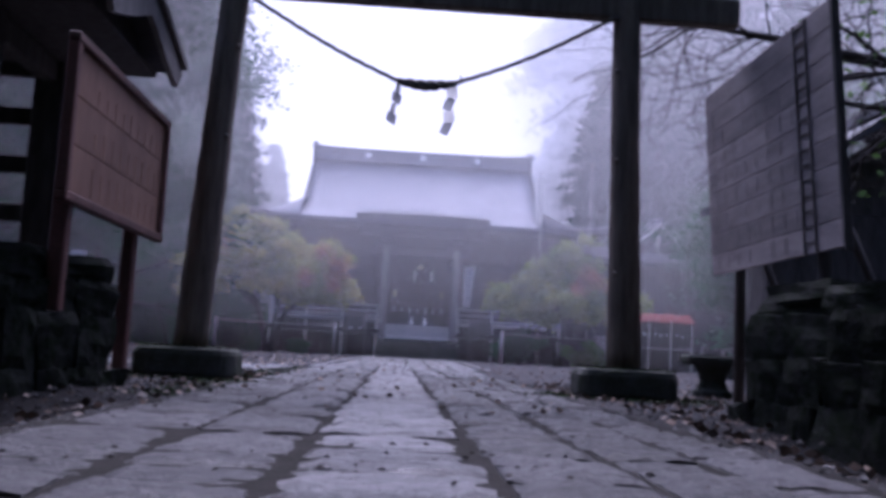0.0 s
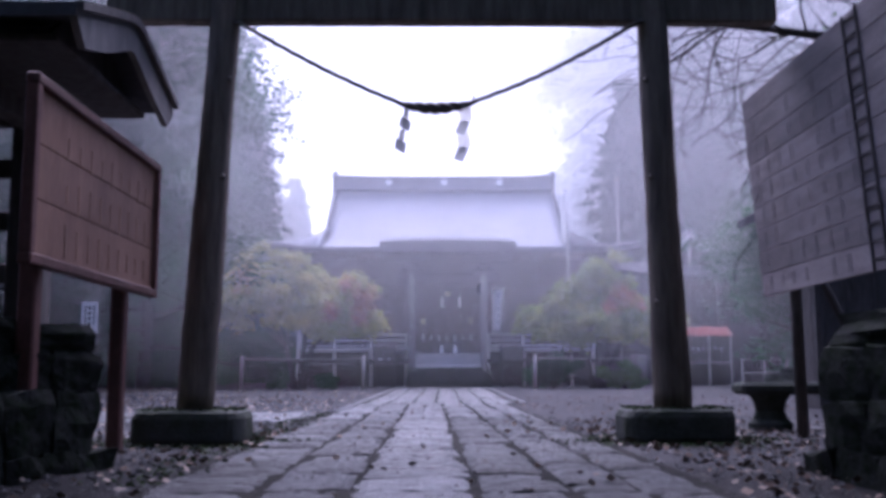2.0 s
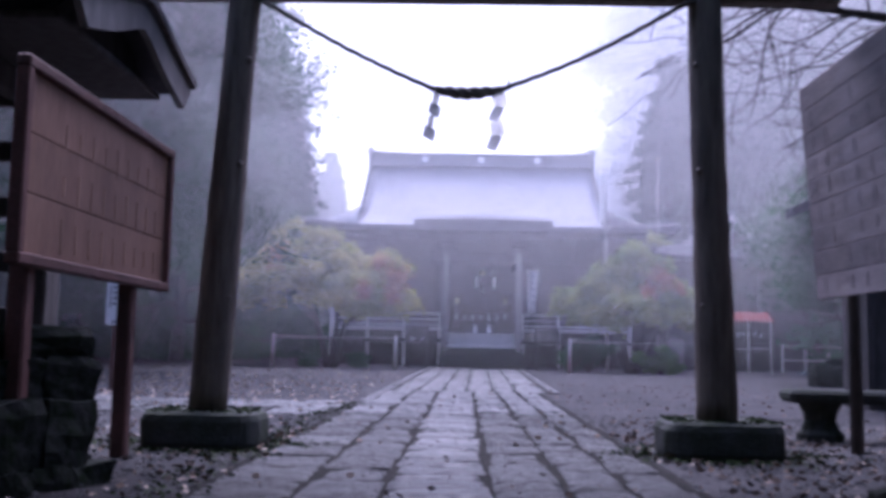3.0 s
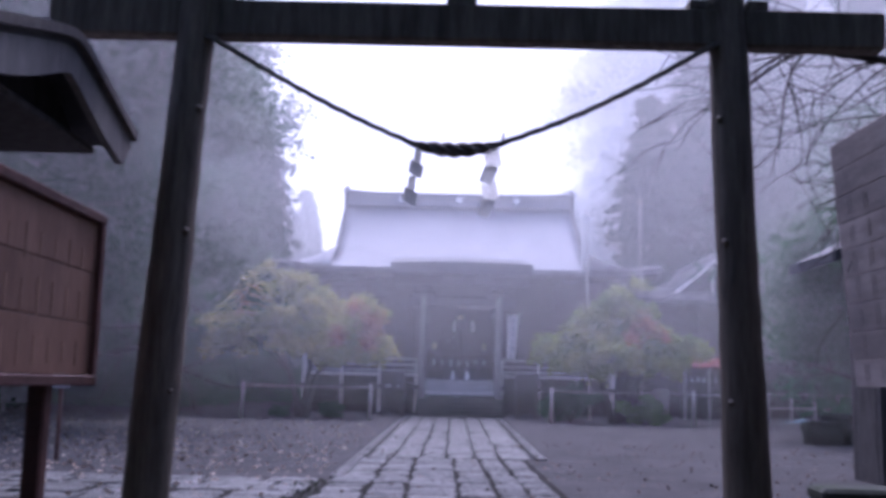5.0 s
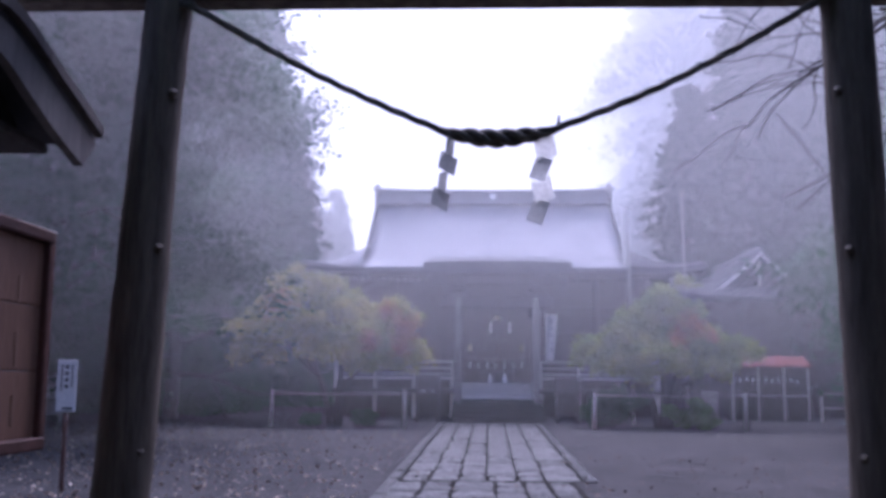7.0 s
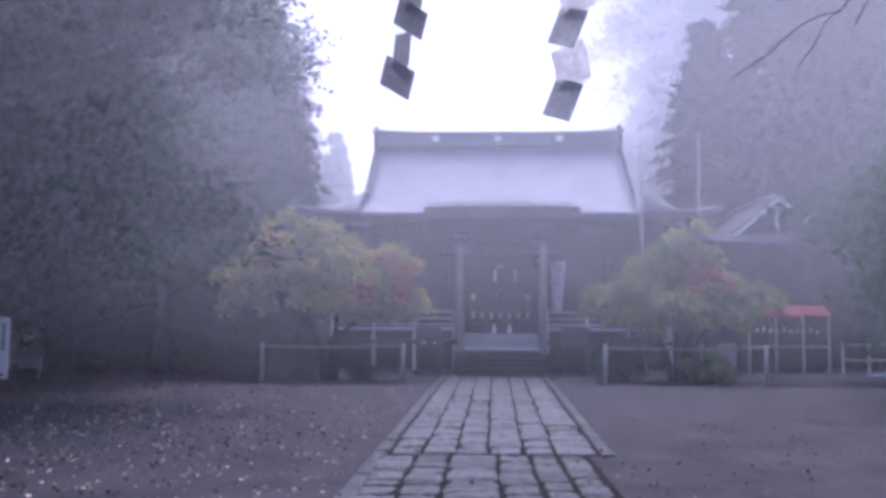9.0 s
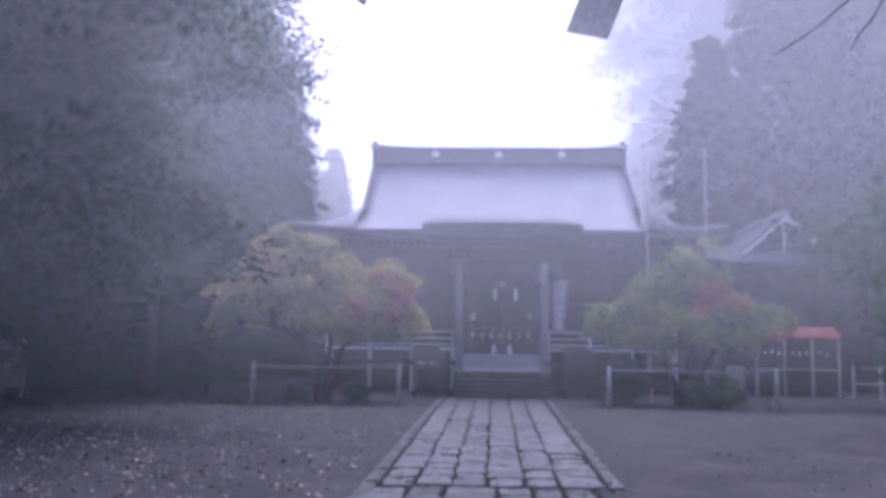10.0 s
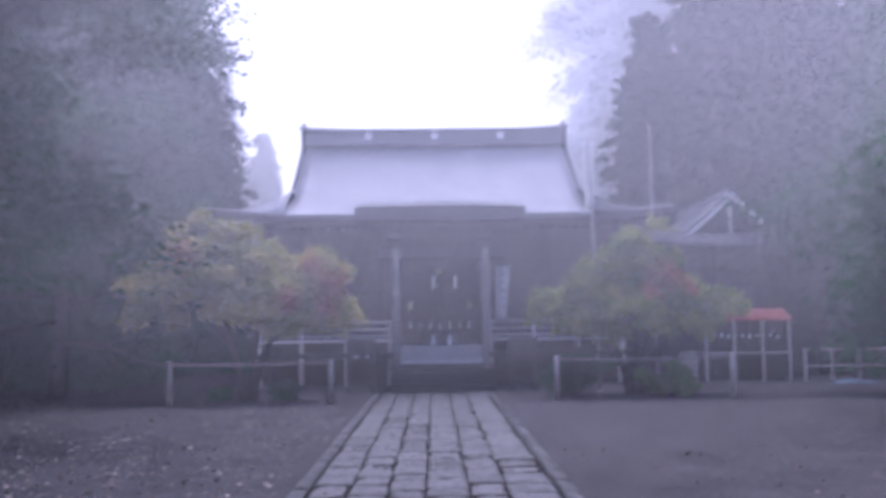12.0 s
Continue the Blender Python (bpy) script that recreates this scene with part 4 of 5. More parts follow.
def build_side_hall():
    t = thing("side_hall", "dark timber side hall with a pale-edged gable facing the forecourt", "hall")
    part("wall_front", Shape().box(13.2, 36.0, 2.4, 8.2, 0.16, 4.8, 0.01), SHRINEWOOD, t)
    part("wall_side", Shape().box(9.1, 40, 2.4, 0.16, 7.8, 4.8, 0.01), SHRINEWOOD, t)
    part("wall_side", Shape().box(17.3, 40, 2.4, 0.16, 7.8, 4.8, 0.01), SHRINEWOOD, t)
    part("wall_back", Shape().box(13.2, 44, 2.4, 8.2, 0.16, 4.8, 0.01), SHRINEWOOD, t)
    for i in range(5):
        part("wall_post", Shape().box(9.3 + i * 1.95, 35.9, 2.4, 0.2, 0.2, 4.8, 0.02), DARKWOOD, t)
    def skirt(u, v):
        x = 8.3 + 9.8 * v
        return (x, 34.9 + 2.2 * u, 4.75 + 0.75 * u + 0.2 * abs(2 * v - 1) ** 5)
    part("front_eave_roof", Shape().sheet(skirt, 6, 20, (0, 0, 0.18)), TILE, t, "grey tiled eave roof")
    gx, gz = 11.6, 7.35
    gable_roof(t, 10.0, 14.1, 36.2, 44.4, 5.2, 6.85, 0.03, 0.14, TILE)
    part("gable_infill", Shape().prism([(10.3, 5.3), (13.8, 5.3), (12.05, 6.7)], 1, 36.5, 36.6), SHRINEWOOD, t)
    for s in (-1, 1):
        out = [(12.05 + s * 2.1 * (1 - i / 8), 5.2 + 1.74 * (i / 8 - 0.03 * math.sin(math.pi * i / 8))) for i in range(9)]
        low = [(x, z - 0.2) for x, z in out]
        part("gable_board", Shape().prism(out + low[::-1], 1, 36.08, 36.18), VERANDA, t, "pale gable board")
    part("gable_foot", Shape().box(12.05, 36.1, 5.24, 4.1, 0.16, 0.1, 0.01), VERANDA, t)
    part("king_post", Shape().box(12.05, 36.45, 5.95, 0.14, 0.1, 1.2, 0.01), PALEWOOD, t)
    # long dark wing between hall and shrine
    w = thing("covered_corridor", "low dark covered corridor joining hall and shrine", "corridor")
    part("corridor_wall", Shape().box(8.0, 36.6, 1.9, 2.0, 0.16, 3.8, 0.01), SHRINEWOOD, w)
    part("corridor_roof", Shape().sheet(lambda u, v: (6.7 + 2.7 * v, 35.6 + 2.5 * u, 3.9 + 0.9 * u), 4, 6, (0, 0, 0.14)), TILE, w)


def build_stall():
    t = thing("charm_stall", "open wooden charm stall under a red cloth awning", "stall", pose(10.95, 31.9, 0))
    part("awning", Shape().sheet(lambda u, v: (-1.5 + 3.0 * v, -0.25 + 0.9 * u, 2.0 + 0.4 * u + 0.015 * math.sin(20 * v)), 4, 40, (0, 0, 0.02)), REDCLOTH, t, "bright red cloth awning", smooth=True)
    part("counter", Shape().box(0, 0.2, 0.92, 2.9, 0.7, 0.06, 0.01), PALEWOOD, t)
    part("back_panel", Shape().box(0, 0.62, 1.1, 2.9, 0.05, 2.2, 0.01), DARKWOOD, t)
    for x in (-1.4, -0.45, 0.5, 1.4):
        part("post", Shape().box(x, -0.1, 1.0, 0.08, 0.08, 2.0, 0.01), PALEWOOD, t)
    r = random.Random(11)
    for i in range(11):
        c = thing("hanging_charm", "small white paper charm hanging at the stall front", "charm", pose(9.6 + i * 0.235, 31.78, 0), "stall charms")
        part("charm_paper", Shape().box(0, 0, 1.5 + r.uniform(-0.05, 0.05), 0.055, 0.012, 0.14, 0.002), CLOTH, c)
        part("charm_string", Shape().tube([(0, 0, 1.58), (0, 0, 2.0)], 0.006, 5), ROPE, c)


def build_rack(x0, x1, y, h, label, name="wooden_rack"):
    t = thing(name, label, "rack")
    n = max(2, int((x1 - x0) / 0.75) + 1)
    for i in range(n):
        part("post", Shape().box(x0 + (x1 - x0) * i / (n - 1), y, h / 2, 0.09, 0.09, h, 0.01), PALEWOOD, t)
    for z in (h * 0.93, h * 0.45):
        part("rail", Shape().box((x0 + x1) / 2, y - 0.06, z, x1 - x0 + 0.1, 0.035, 0.05, 0.005), PALEWOOD, t)


def build_fence(x0, x1, y0, y1, group):
    """Thin post-and-pole fence round a planted plot."""
    t = thing("plot_fence", "thin weathered pole on two pale posts before a planted plot", "fence", group=group)
    for x in (x0, x1):
        part("post", Shape().tube([(x, y0, 0), (x + 0.02, y0, 1.12)], [0.065, 0.055], 10), PALEWOOD, t, smooth=True)
    pts = [(x0 + (x1 - x0) * i / 6, y0, 1.02 - 0.03 * math.sin(math.pi * i / 6)) for i in range(7)]
    part("pole", Shape().tube(pts, 0.024, 8), PILLARWOOD, t, smooth=True)


build_side_hall()
build_stall()
build_rack(12.6, 16.2, 31.2, 1.1, "empty pale wooden rack of posts and rails")
build_fence(-6.2, -2.22, 24.05, 27.4, "plot fences")
build_fence(3.42, 7.85, 24.05, 27.4, "plot fences")


def build_poles():
    f = thing("flag_pole", "thin tall pole with a furled white flag", "flag pole", pose(5.2, 27.8, 0))
    part("pole", Shape().tube([(0, 0, 0), (-0.12, 0, 7.4)], [0.055, 0.035], 8), PALEWOOD, f, smooth=True)
    part("flag", Shape().sheet(lambda u, v: (-0.12 + (0.3 + 0.05 * math.sin(3 * u)) * (v - 0.6) * (1.1 - 0.3 * u), 0.05 * math.sin(8 * v), 7.3 - 2.0 * u), 12, 8, (0, 0.01, 0)), PAPER, f, "furled white cloth flag", smooth=True)
    p = thing("flag_pole", "thin bare metal pole", "flag pole", pose(7.68, 31.0, 0))
    part("pole", Shape().tube([(0, 0, 0), (0, 0, 8.4)], [0.045, 0.03], 8), PALEWOOD, p, smooth=True)
    part("pole_cap", Shape().tube([(0, 0, 8.38), (0, 0, 8.44), (0, 0, 8.5)], [0.04, 0.07, 0.02], 10), BRASS, p, smooth=True)


build_poles()


def build_small_things():
    s = thing("notice_stand", "weathered wooden stand with a pale paper notice under the trees", "notice stand", pose(-13.25, 24.4, 0, 0, 0, 25))
    part("panel", Shape().box(0, 0, 0.95, 1.1, 0.06, 1.3, 0.015), PALEWOOD, s)
    part("paper_notice", Shape().box(0.2, -0.04, 1.15, 0.4, 0.012, 0.7, 0.002), PAPER, s)
    for x in (-0.45, 0.45):
        part("leg", Shape().box(x, 0.03, 0.85, 0.09, 0.09, 1.7, 0.01), PALEWOOD, s)
    for i, (x, y, k) in enumerate(((8.5, 15.6, 0.8), (9.2, 16.1, 1.0), (9.3, 15.5, 0.6))):
        p = thing("garden_rock", "dark mossy garden rock under the tree", "rock", pose(x, y, 0, 0, 0, 40 * i), "garden rocks")
        part("rock_body", ROCKS[i], MOSSY, p, at=Matrix.LocRotScale((0, 0, 0.3 * k), None, (0.9 * k, 0.7 * k, 0.66 * k)))
    b = thing("folded_tarp", "crumpled blue sheet lying on the gravel", "tarp", pose(13.4, 29.6, 0))
    part("tarp_sheet", Shape().sheet(lambda u, v: (1.6 * (v - 0.5), 0.5 * (u - 0.5), 0.02 + 0.12 * max(0, math.sin(math.pi * u) * math.sin(math.pi * v)) * (0.6 + 0.4 * math.sin(13 * v + 4 * u))), 8, 14, (0, 0, 0.006)), BLUE, b)
    t = thing("maple_label", "small plain timber notice in the planted plot", "sign", pose(7.2, 25.6, 0))
    part("label_board", Shape().box(0, 0, 0.75, 0.5, 0.05, 0.8, 0.01), PALEWOOD, t)
    part("stake", Shape().box(0, 0.05, 0.4, 0.08, 0.06, 0.8, 0.01), PALEWOOD, t)


build_small_things()


# ---- trees ----
def limb(sh, p, d, length, r, rng, depth, tips, bend=0.35, up=0.08, kids=4):
    """A branching limb; collects the points where leaves grow."""
    pts, rad = [Vector(p)], [r]
    n = 6
    d = Vector(d).normalized()
    for i in range(n):
        d = (d + Vector((rng.uniform(-bend, bend), rng.uniform(-bend, bend), rng.uniform(-bend, bend) * 0.7 + up))).normalized()
        pts.append(pts[-1] + d * length / n)
        rad.append(max(0.004, r * (1 - 0.75 * (i + 1) / n)))
    sh.tube(pts, rad, 8 if r > 0.05 else 5)
    if depth <= 1:
        tips += pts[2:]
    if depth > 0:
        for k in range(3 if depth > 1 else kids):
            i = rng.randint(2, n)
            side = d.cross(Vector((rng.uniform(-1, 1), rng.uniform(-1, 1), rng.uniform(-1, 1)))).normalized()
            limb(sh, pts[i], d * 0.55 + side, length * rng.uniform(0.5, 0.7), rad[i] * 0.75, rng, depth - 1, tips, bend, up, kids)


def spread(tips, count, blob, rng, zflat=0.6):
    t = np.array([tuple(p) for p in tips])
    return t[rng.integers(0, len(t), count)] + rng.normal(size=(count, 3)) * np.array([blob, blob, blob * zflat])


def build_maple(name_label, at, seed, domes, stems, reds, leaf, tint):
    """A garden maple: several stems under overlapping flat domes of foliage."""
    t = thing("maple_tree", name_label, "tree", at)
    rng, nr = random.Random(seed), np.random.default_rng(seed)
    wood, tips = Shape(), []
    for x, y in stems:
        wood.tube([(x * 0.4, y * 0.4, -0.05), (x * 0.7, y * 0.6, 0.6), (x * 1.3, y, 1.3), (x * 2.2, y * 1.3, 2.0)], [0.13, 0.1, 0.085, 0.06], 10)
    pts = []
    for dx, dy, dz, rx, rz, n in domes:
        dz, rz = dz + 0.3, rz - 0.15
        near = min(stems, key=lambda q: (q[0] * 2.2 - dx) ** 2 + (q[1] - dy) ** 2)
        foot = Vector((near[0] * 1.6, near[1] * 1.1, 1.5))
        d = Vector((dx, dy, dz + rz * 0.4)) - foot
        limb(wood, foot, d, d.length, 0.05, rng, 2, tips, 0.2, 0.0)
        # flat sprays of leaves scattered through the dome
        m = max(8, int(n / 230))
        for q in range(m):
            a, rr = nr.uniform(0, 2 * np.pi), nr.uniform(0.1, 1.0) ** 0.6
            lay = nr.uniform(0.0, 1.0)
            top = 1 - 0.7 * rr ** 2
            cx, cy = dx + rx * rr * np.cos(a) * nr.uniform(0.8, 1.25), dy + rx * 0.75 * rr * np.sin(a)
            cz = dz + rz * lay * top - 0.2 * rr ** 2 - 0.35 * rr * nr.uniform(0, 1) ** 2 + nr.uniform(-0.15, 0.15)
            k, size = int(n / m), nr.uniform(0.24, 0.5)
            b, w = nr.uniform(0, 2 * np.pi, k), np.sqrt(nr.uniform(0, 1, k)) * size
            reach = w * (1 + 0.35 * np.sin(3 * b + q))
            px, py = reach * np.cos(b), reach * np.sin(b) * 0.8
            pz = -0.25 * (px * np.cos(a) + py * np.sin(a)) - 0.4 * w ** 2 + nr.normal(size=k) * 0.11
            pts.append(np.stack([cx + px, cy + py, cz + pz], 1))
    c = np.concatenate(pts)
    red = np.zeros(len(c), bool)
    for x, z, rr in reds:
        red |= (c[:, 0] - x) ** 2 + (c[:, 2] - z) ** 2 < (rr * nr.uniform(0.3, 1.25, len(c))) ** 2
    part("trunk", wood, BARK, t, smooth=True)
    part("crown", leaves(c[~red], 0.085, nr, 0.3, 1.3), leaf, t, tint)
    part("red_crown", leaves(c[red], 0.085, nr, 0.3, 1.3), MAPLERED, t, "foliage turning orange-red")
    return t


build_maple("broad low maple turning yellow and orange behind the fence", pose(-4.6, 26.0, 0), 21,
            ((-1.8, 0.2, 2.6, 1.4, 1.5, 10000), (-0.2, 0.3, 3.0, 1.6, 1.8, 11000), (1.5, 0.0, 2.2, 1.1, 1.7, 9000), (-2.5, -0.2, 2.2, 0.8, 0.8, 4000), (0.5, -0.6, 2.3, 1.2, 0.9, 6000), (2.0, -0.2, 1.9, 0.75, 1.0, 4500), (-1.2, 0.4, 3.7, 1.1, 1.2, 6000), (1.2, -0.4, 1.75, 0.8, 0.8, 4000), (1.9, 0.1, 3.1, 0.6, 0.9, 2600)),
            ((-0.3, 0.0), (0.35, -0.1), (0.1, 0.2)), ((2.3, 3.1, 0.55), (1.2, 2.6, 0.4), (1.7, 3.6, 0.35), (-1.9, 3.9, 0.6), (2.2, 2.5, 0.4)), MAPLE, "yellow-green autumn foliage")
build_maple("spreading maple with several stems turning dull red", pose(5.8, 26.0, 0), 33,
            ((-1.75, 0.0, 2.0, 1.05, 1.3, 7000), (0.2, 0.3, 2.7, 1.4, 1.2, 8000), (0.4, 0.4, 3.5, 0.95, 1.25, 7000), (-1.2, -0.3, 1.7, 0.9, 0.9, 5000), (-0.7, 0.2, 2.6, 0.9, 1.0, 5000), (1.6, 0.0, 1.9, 0.95, 1.3, 6500), (2.45, -0.1, 2.2, 0.55, 0.9, 2800), (-0.4, -0.6, 1.8, 1.4, 0.8, 5500), (1.0, -0.6, 1.8, 1.0, 0.7, 3500)),
            ((-0.35, 0.0), (0.3, 0.1), (0.0, -0.25), (0.6, 0.2)), ((0.95, 3.25, 0.5), (0.5, 2.8, 0.4), (1.5, 2.9, 0.3)), MAPLEGREEN, "green foliage tipped with dull yellow")


def build_shrub(at, size, seed, label, material):
    t = thing("shrub", label, "shrub", at)
    rng, nr = random.Random(seed), np.random.default_rng(seed)
    wood, tips = Shape(), []
    for k in range(6):
        a = k * 1.05
        limb(wood, (0, 0, 0), (math.cos(a), math.sin(a), 1.0), size, 0.03, rng, 1, tips, 0.3, 0.05)
    part("stems", wood, BARK, t)
    part("foliage", leaves(spread(tips, 2600, 0.13 * size, nr), 0.085, nr, 0.4), material, t)


build_shrub(pose(6.55, 24.9, 0), 0.68, 1, "low bright green azalea shrub", SHRUB)
build_shrub(pose(7.0, 25.6, 0), 0.42, 2, "low green azalea shrub", SHRUB)
build_shrub(pose(-3.6, 25.3, 0), 0.38, 3, "low dull shrub behind the fence", BROAD)
build_shrub(pose(-5.3, 25.5, 0), 0.32, 4, "low dull shrub behind the fence", BROAD)
build_shrub(pose(4.3, 26.2, 0), 0.95, 5, "dark clipped evergreen shrub", BROAD)


def conifer(height, radius, seed, density=1.0, clear=0.06):
    """A tall cedar with drooping sprays; returns wood and needle shapes."""
    nr = np.random.default_rng(seed)
    wood = Shape().tube([(0, 0, -0.2), (0, 0, height * 0.3), (0.1, 0, height * 0.7), (0, 0, height)], [radius * 0.11, radius * 0.09, radius * 0.05, 0.03], 8)
    pts = []
    z = height * clear
    while z < height * 0.99:
        k = 1 - z / height
        rr = radius * (k ** 0.62) * nr.uniform(0.8, 1.1)
        for b in range(9):
            a = nr.uniform(0, 2 * np.pi)
            ln = rr * nr.uniform(0.55, 1.15)
            n = int((40 + 90 * ln / radius) * density)
            u = nr.uniform(0.15, 1, n) ** 0.6
            droop = -0.32 * ln * u ** 2 + 0.1 * ln * u
            p = np.stack([np.cos(a) * ln * u, np.sin(a) * ln * u, z + droop], 1)
            w = (0.1 + 0.3 * u * (1.2 - u))[:, None] * radius * 0.26
            pts.append(p + nr.normal(size=(n, 3)) * w * np.array([1, 1, 0.5]))
        z += height * 0.02 * nr.uniform(0.7, 1.3)
    fol = leaves(np.concatenate(pts), (0.2 if radius < 8 else 0.24) if density > 0.5 else 0.7, nr, 0.55, 2.0)
    m = 2600
    zz = height * (clear + (0.85 - clear) * nr.uniform(0, 1, m) ** 1.3)
    rr = radius * 0.66 * np.maximum(0.02, 1 - zz / height) ** 0.62 * np.sqrt(nr.uniform(0, 1, m))
    an = nr.uniform(0, 2 * np.pi, m)
    inner = leaves(np.stack([rr * np.cos(an), rr * np.sin(an), zz - 0.15 * rr], 1), 0.6 if radius < 8 else 1.2, nr, 0.5, 1.6)
    return wood, fol.add(inner.v, inner.f)


def build_conifers():
    protos = []
    for i, (h, r, d) in enumerate(((22, 5.0, 1.0), (26, 5.4, 1.0), (18, 4.6, 1.0), (25, 5.2, 0.15), (26, 6.5, 0.18), (36, 11.5, 2.2))):
        wood, fol = conifer(h, r, 40 + i, d, 0.28 if i == 4 else 0.06)
        protos.append((wood.mesh("trunk", True), fol.mesh("crown")))
    spots = (
        (-12.6, 44, 1.15, 1), (-15.0, 39, 0.9, 1), (-18.5, 36, 1.0, 0), (-17, 46, 1.1, 1), (-22, 42, 1.1, 0), (-8.7, 53, 0.6, 0), (-13.3, 34, 0.6, 2), (-20, 30, 1.0, 1), (-23, 25, 1.0, 2),
        (16.5, 60.5, 1.2, 5), (14.6, 45.6, 0.95, 1), (18.6, 44.5, 1.05, 0), (12.0, 50, 0.8, 1), (17.5, 55, 1.1, 1), (19, 47, 1.05, 0), (24, 52, 1.15, 1), (20.8, 41, 1.0, 0), (25, 42, 1.1, 1), (-7.9, 50, 0.5, 0), (-9.9, 47, 0.68, 0), (24.5, 34, 1.0, 1), (19.8, 37, 1.05, 1), (17.6, 46.2, 1.1, 0), (11.4, 46, 0.8, 0), (22, 27, 0.9, 2),
        # unseen cedars behind and beside the camera, added to block sky light
        (-12, -9, 1.0, 3), (-17, 1, 1.0, 3), (-9, -15, 1.05, 3), (-2, -17, 1.0, 3), (5, -16, 1.1, 3), (11, -12, 1.0, 3), (14, -3, 1.0, 3), (16, 5, 1.0, 3), (-21, 10, 1.0, 3), (20, 14, 1.0, 3), (1, -24, 1.2, 3), (-7, -23, 1.2, 3), (9, -22, 1.2, 3), (-15, -18, 1.2, 3), (16, -16, 1.2, 3),
        # unseen high-crowned cedars, added to shade the near paving and walls
        (-5.3, -9.5, 1.0, 4), (5.5, -10, 1.0, 4), (0.6, -13.5, 1.0, 4),
    )
    r = random.Random(9)
    for x, y, s, k in spots:
        t = thing("cedar_tree", "tall dark cedar fading into mist behind the shrine" if y > 40 else "tall dense dark green cedar, in view or added unseen for shade", "tree", Matrix.LocRotScale((x, y, -1.1 if y < -8 else 0), Euler((0, 0, r.uniform(0, 6.28))), (s * r.uniform(0.92, 1.08), s * r.uniform(0.92, 1.08), s)), "cedars round the shrine")
        part("trunk", protos[k][0], BARK, t)
        part("crown", protos[k][1], CEDAR, t)


def build_undergrowth():
    nr = np.random.default_rng(77)
    def patch(x0, x1, y0, y1, n, h):
        x, y = nr.uniform(x0, x1, n), nr.uniform(y0, y1, n)
        top = h * (0.6 + 0.4 * np.sin(x * 0.9) * np.cos(y * 0.7))
        return np.stack([x, y, 0.05 + nr.uniform(0, 1, n) * top], 1)
    p = np.concatenate([patch(-30, -9.5, 31, 40, 16000, 4.0), patch(-30, -15.5, 18, 31, 14000, 3.0), patch(-12, -7, 44, 50, 5000, 4), patch(15, 32, 30, 40, 11000, 3.0), patch(16.5, 30, 16, 30, 9000, 2.6), patch(-40, 40, 62, 66, 16000, 8.0)])
    tagged(part("undergrowth", leaves(p, 0.22, nr, 0.4), BROAD), "dark tangled undergrowth between the trees", "undergrowth", kind="stuff")


build_undergrowth()


def build_broadleaf(at, label, seed, height, reach, count, leaf, dirs, bark=None, low=1.0, thickness=0.22, blob=0.5):
    """A large evergreen with long arching limbs."""
    t = thing("evergreen_tree", label, "tree", at)
    rng, nr = random.Random(seed), np.random.default_rng(seed)
    wood, tips = Shape(), []
    wood.tube([(0, 0, -0.1), (0.1, 0, height * 0.3), (-0.1, 0.1, height * 0.65), (0, 0, height * 0.9)], [thickness * 1.3, thickness, thickness * 0.7, 0.05], 12)
    for k in range(dirs):
        a = k * 2.4 + rng.uniform(-0.3, 0.3)
        z = height * (0.18 + 0.7 * k / dirs)
        limb(wood, (0, 0, z), (math.cos(a), math.sin(a), rng.uniform(0.0, 0.45)), reach * rng.uniform(0.75, 1.1) * (1.1 - 0.5 * k / dirs), thickness * 0.42, rng, 2, tips, 0.28, 0.03)
    part("trunk", wood, bark or BARK, t, smooth=True)
    c = spread(tips, count, blob, nr, 0.45)
    c = c[c[:, 2] > low]
    fol = leaves(c, leaf, nr, 0.4, 1.6)
    k = c[nr.integers(0, len(c), count // 6)]
    k = k.mean(0) + (k - k.mean(0)) * 0.88
    inner = leaves(k, leaf * 2.5, nr, 0.4, 1.4)
    part("crown", fol.add(inner.v, inner.f), BROAD, t, "dense dark green foliage")
    return t


build_conifers()
build_broadleaf(pose(-12.0, 17.0, 0), "large spreading evergreen overhanging the forecourt", 5, 14, 6.0, 170000, 0.09, 26, PALEBARK, 2.6, 0.22, 0.4)
build_broadleaf(pose(-14.5, 23.0, 0), "tall dark evergreen at the edge of the forecourt", 6, 15, 5.5, 60000, 0.17, 20, BARK, 1.0)
build_broadleaf(pose(-11.0, 29.5, 0), "dark evergreen beside the shrine", 7, 8.5, 4.0, 26000, 0.13, 16, BARK, 0.4)
build_broadleaf(pose(10.2, 16.8, 0), "leaning evergreen beside the forecourt rocks", 8, 6.0, 2.0, 32000, 0.08, 14, BARK, 1.9, 0.16)
build_broadleaf(pose(15.0, 24.0, 0), "dark evergreen behind the forecourt", 12, 9, 4.5, 16000, 0.16, 15, BARK, 0.6)
build_broadleaf(pose(-17.5, 13.0, 0), "dark evergreen beyond the pavilion", 13, 11, 5.0, 16000, 0.17, 16, BARK, 0.6)


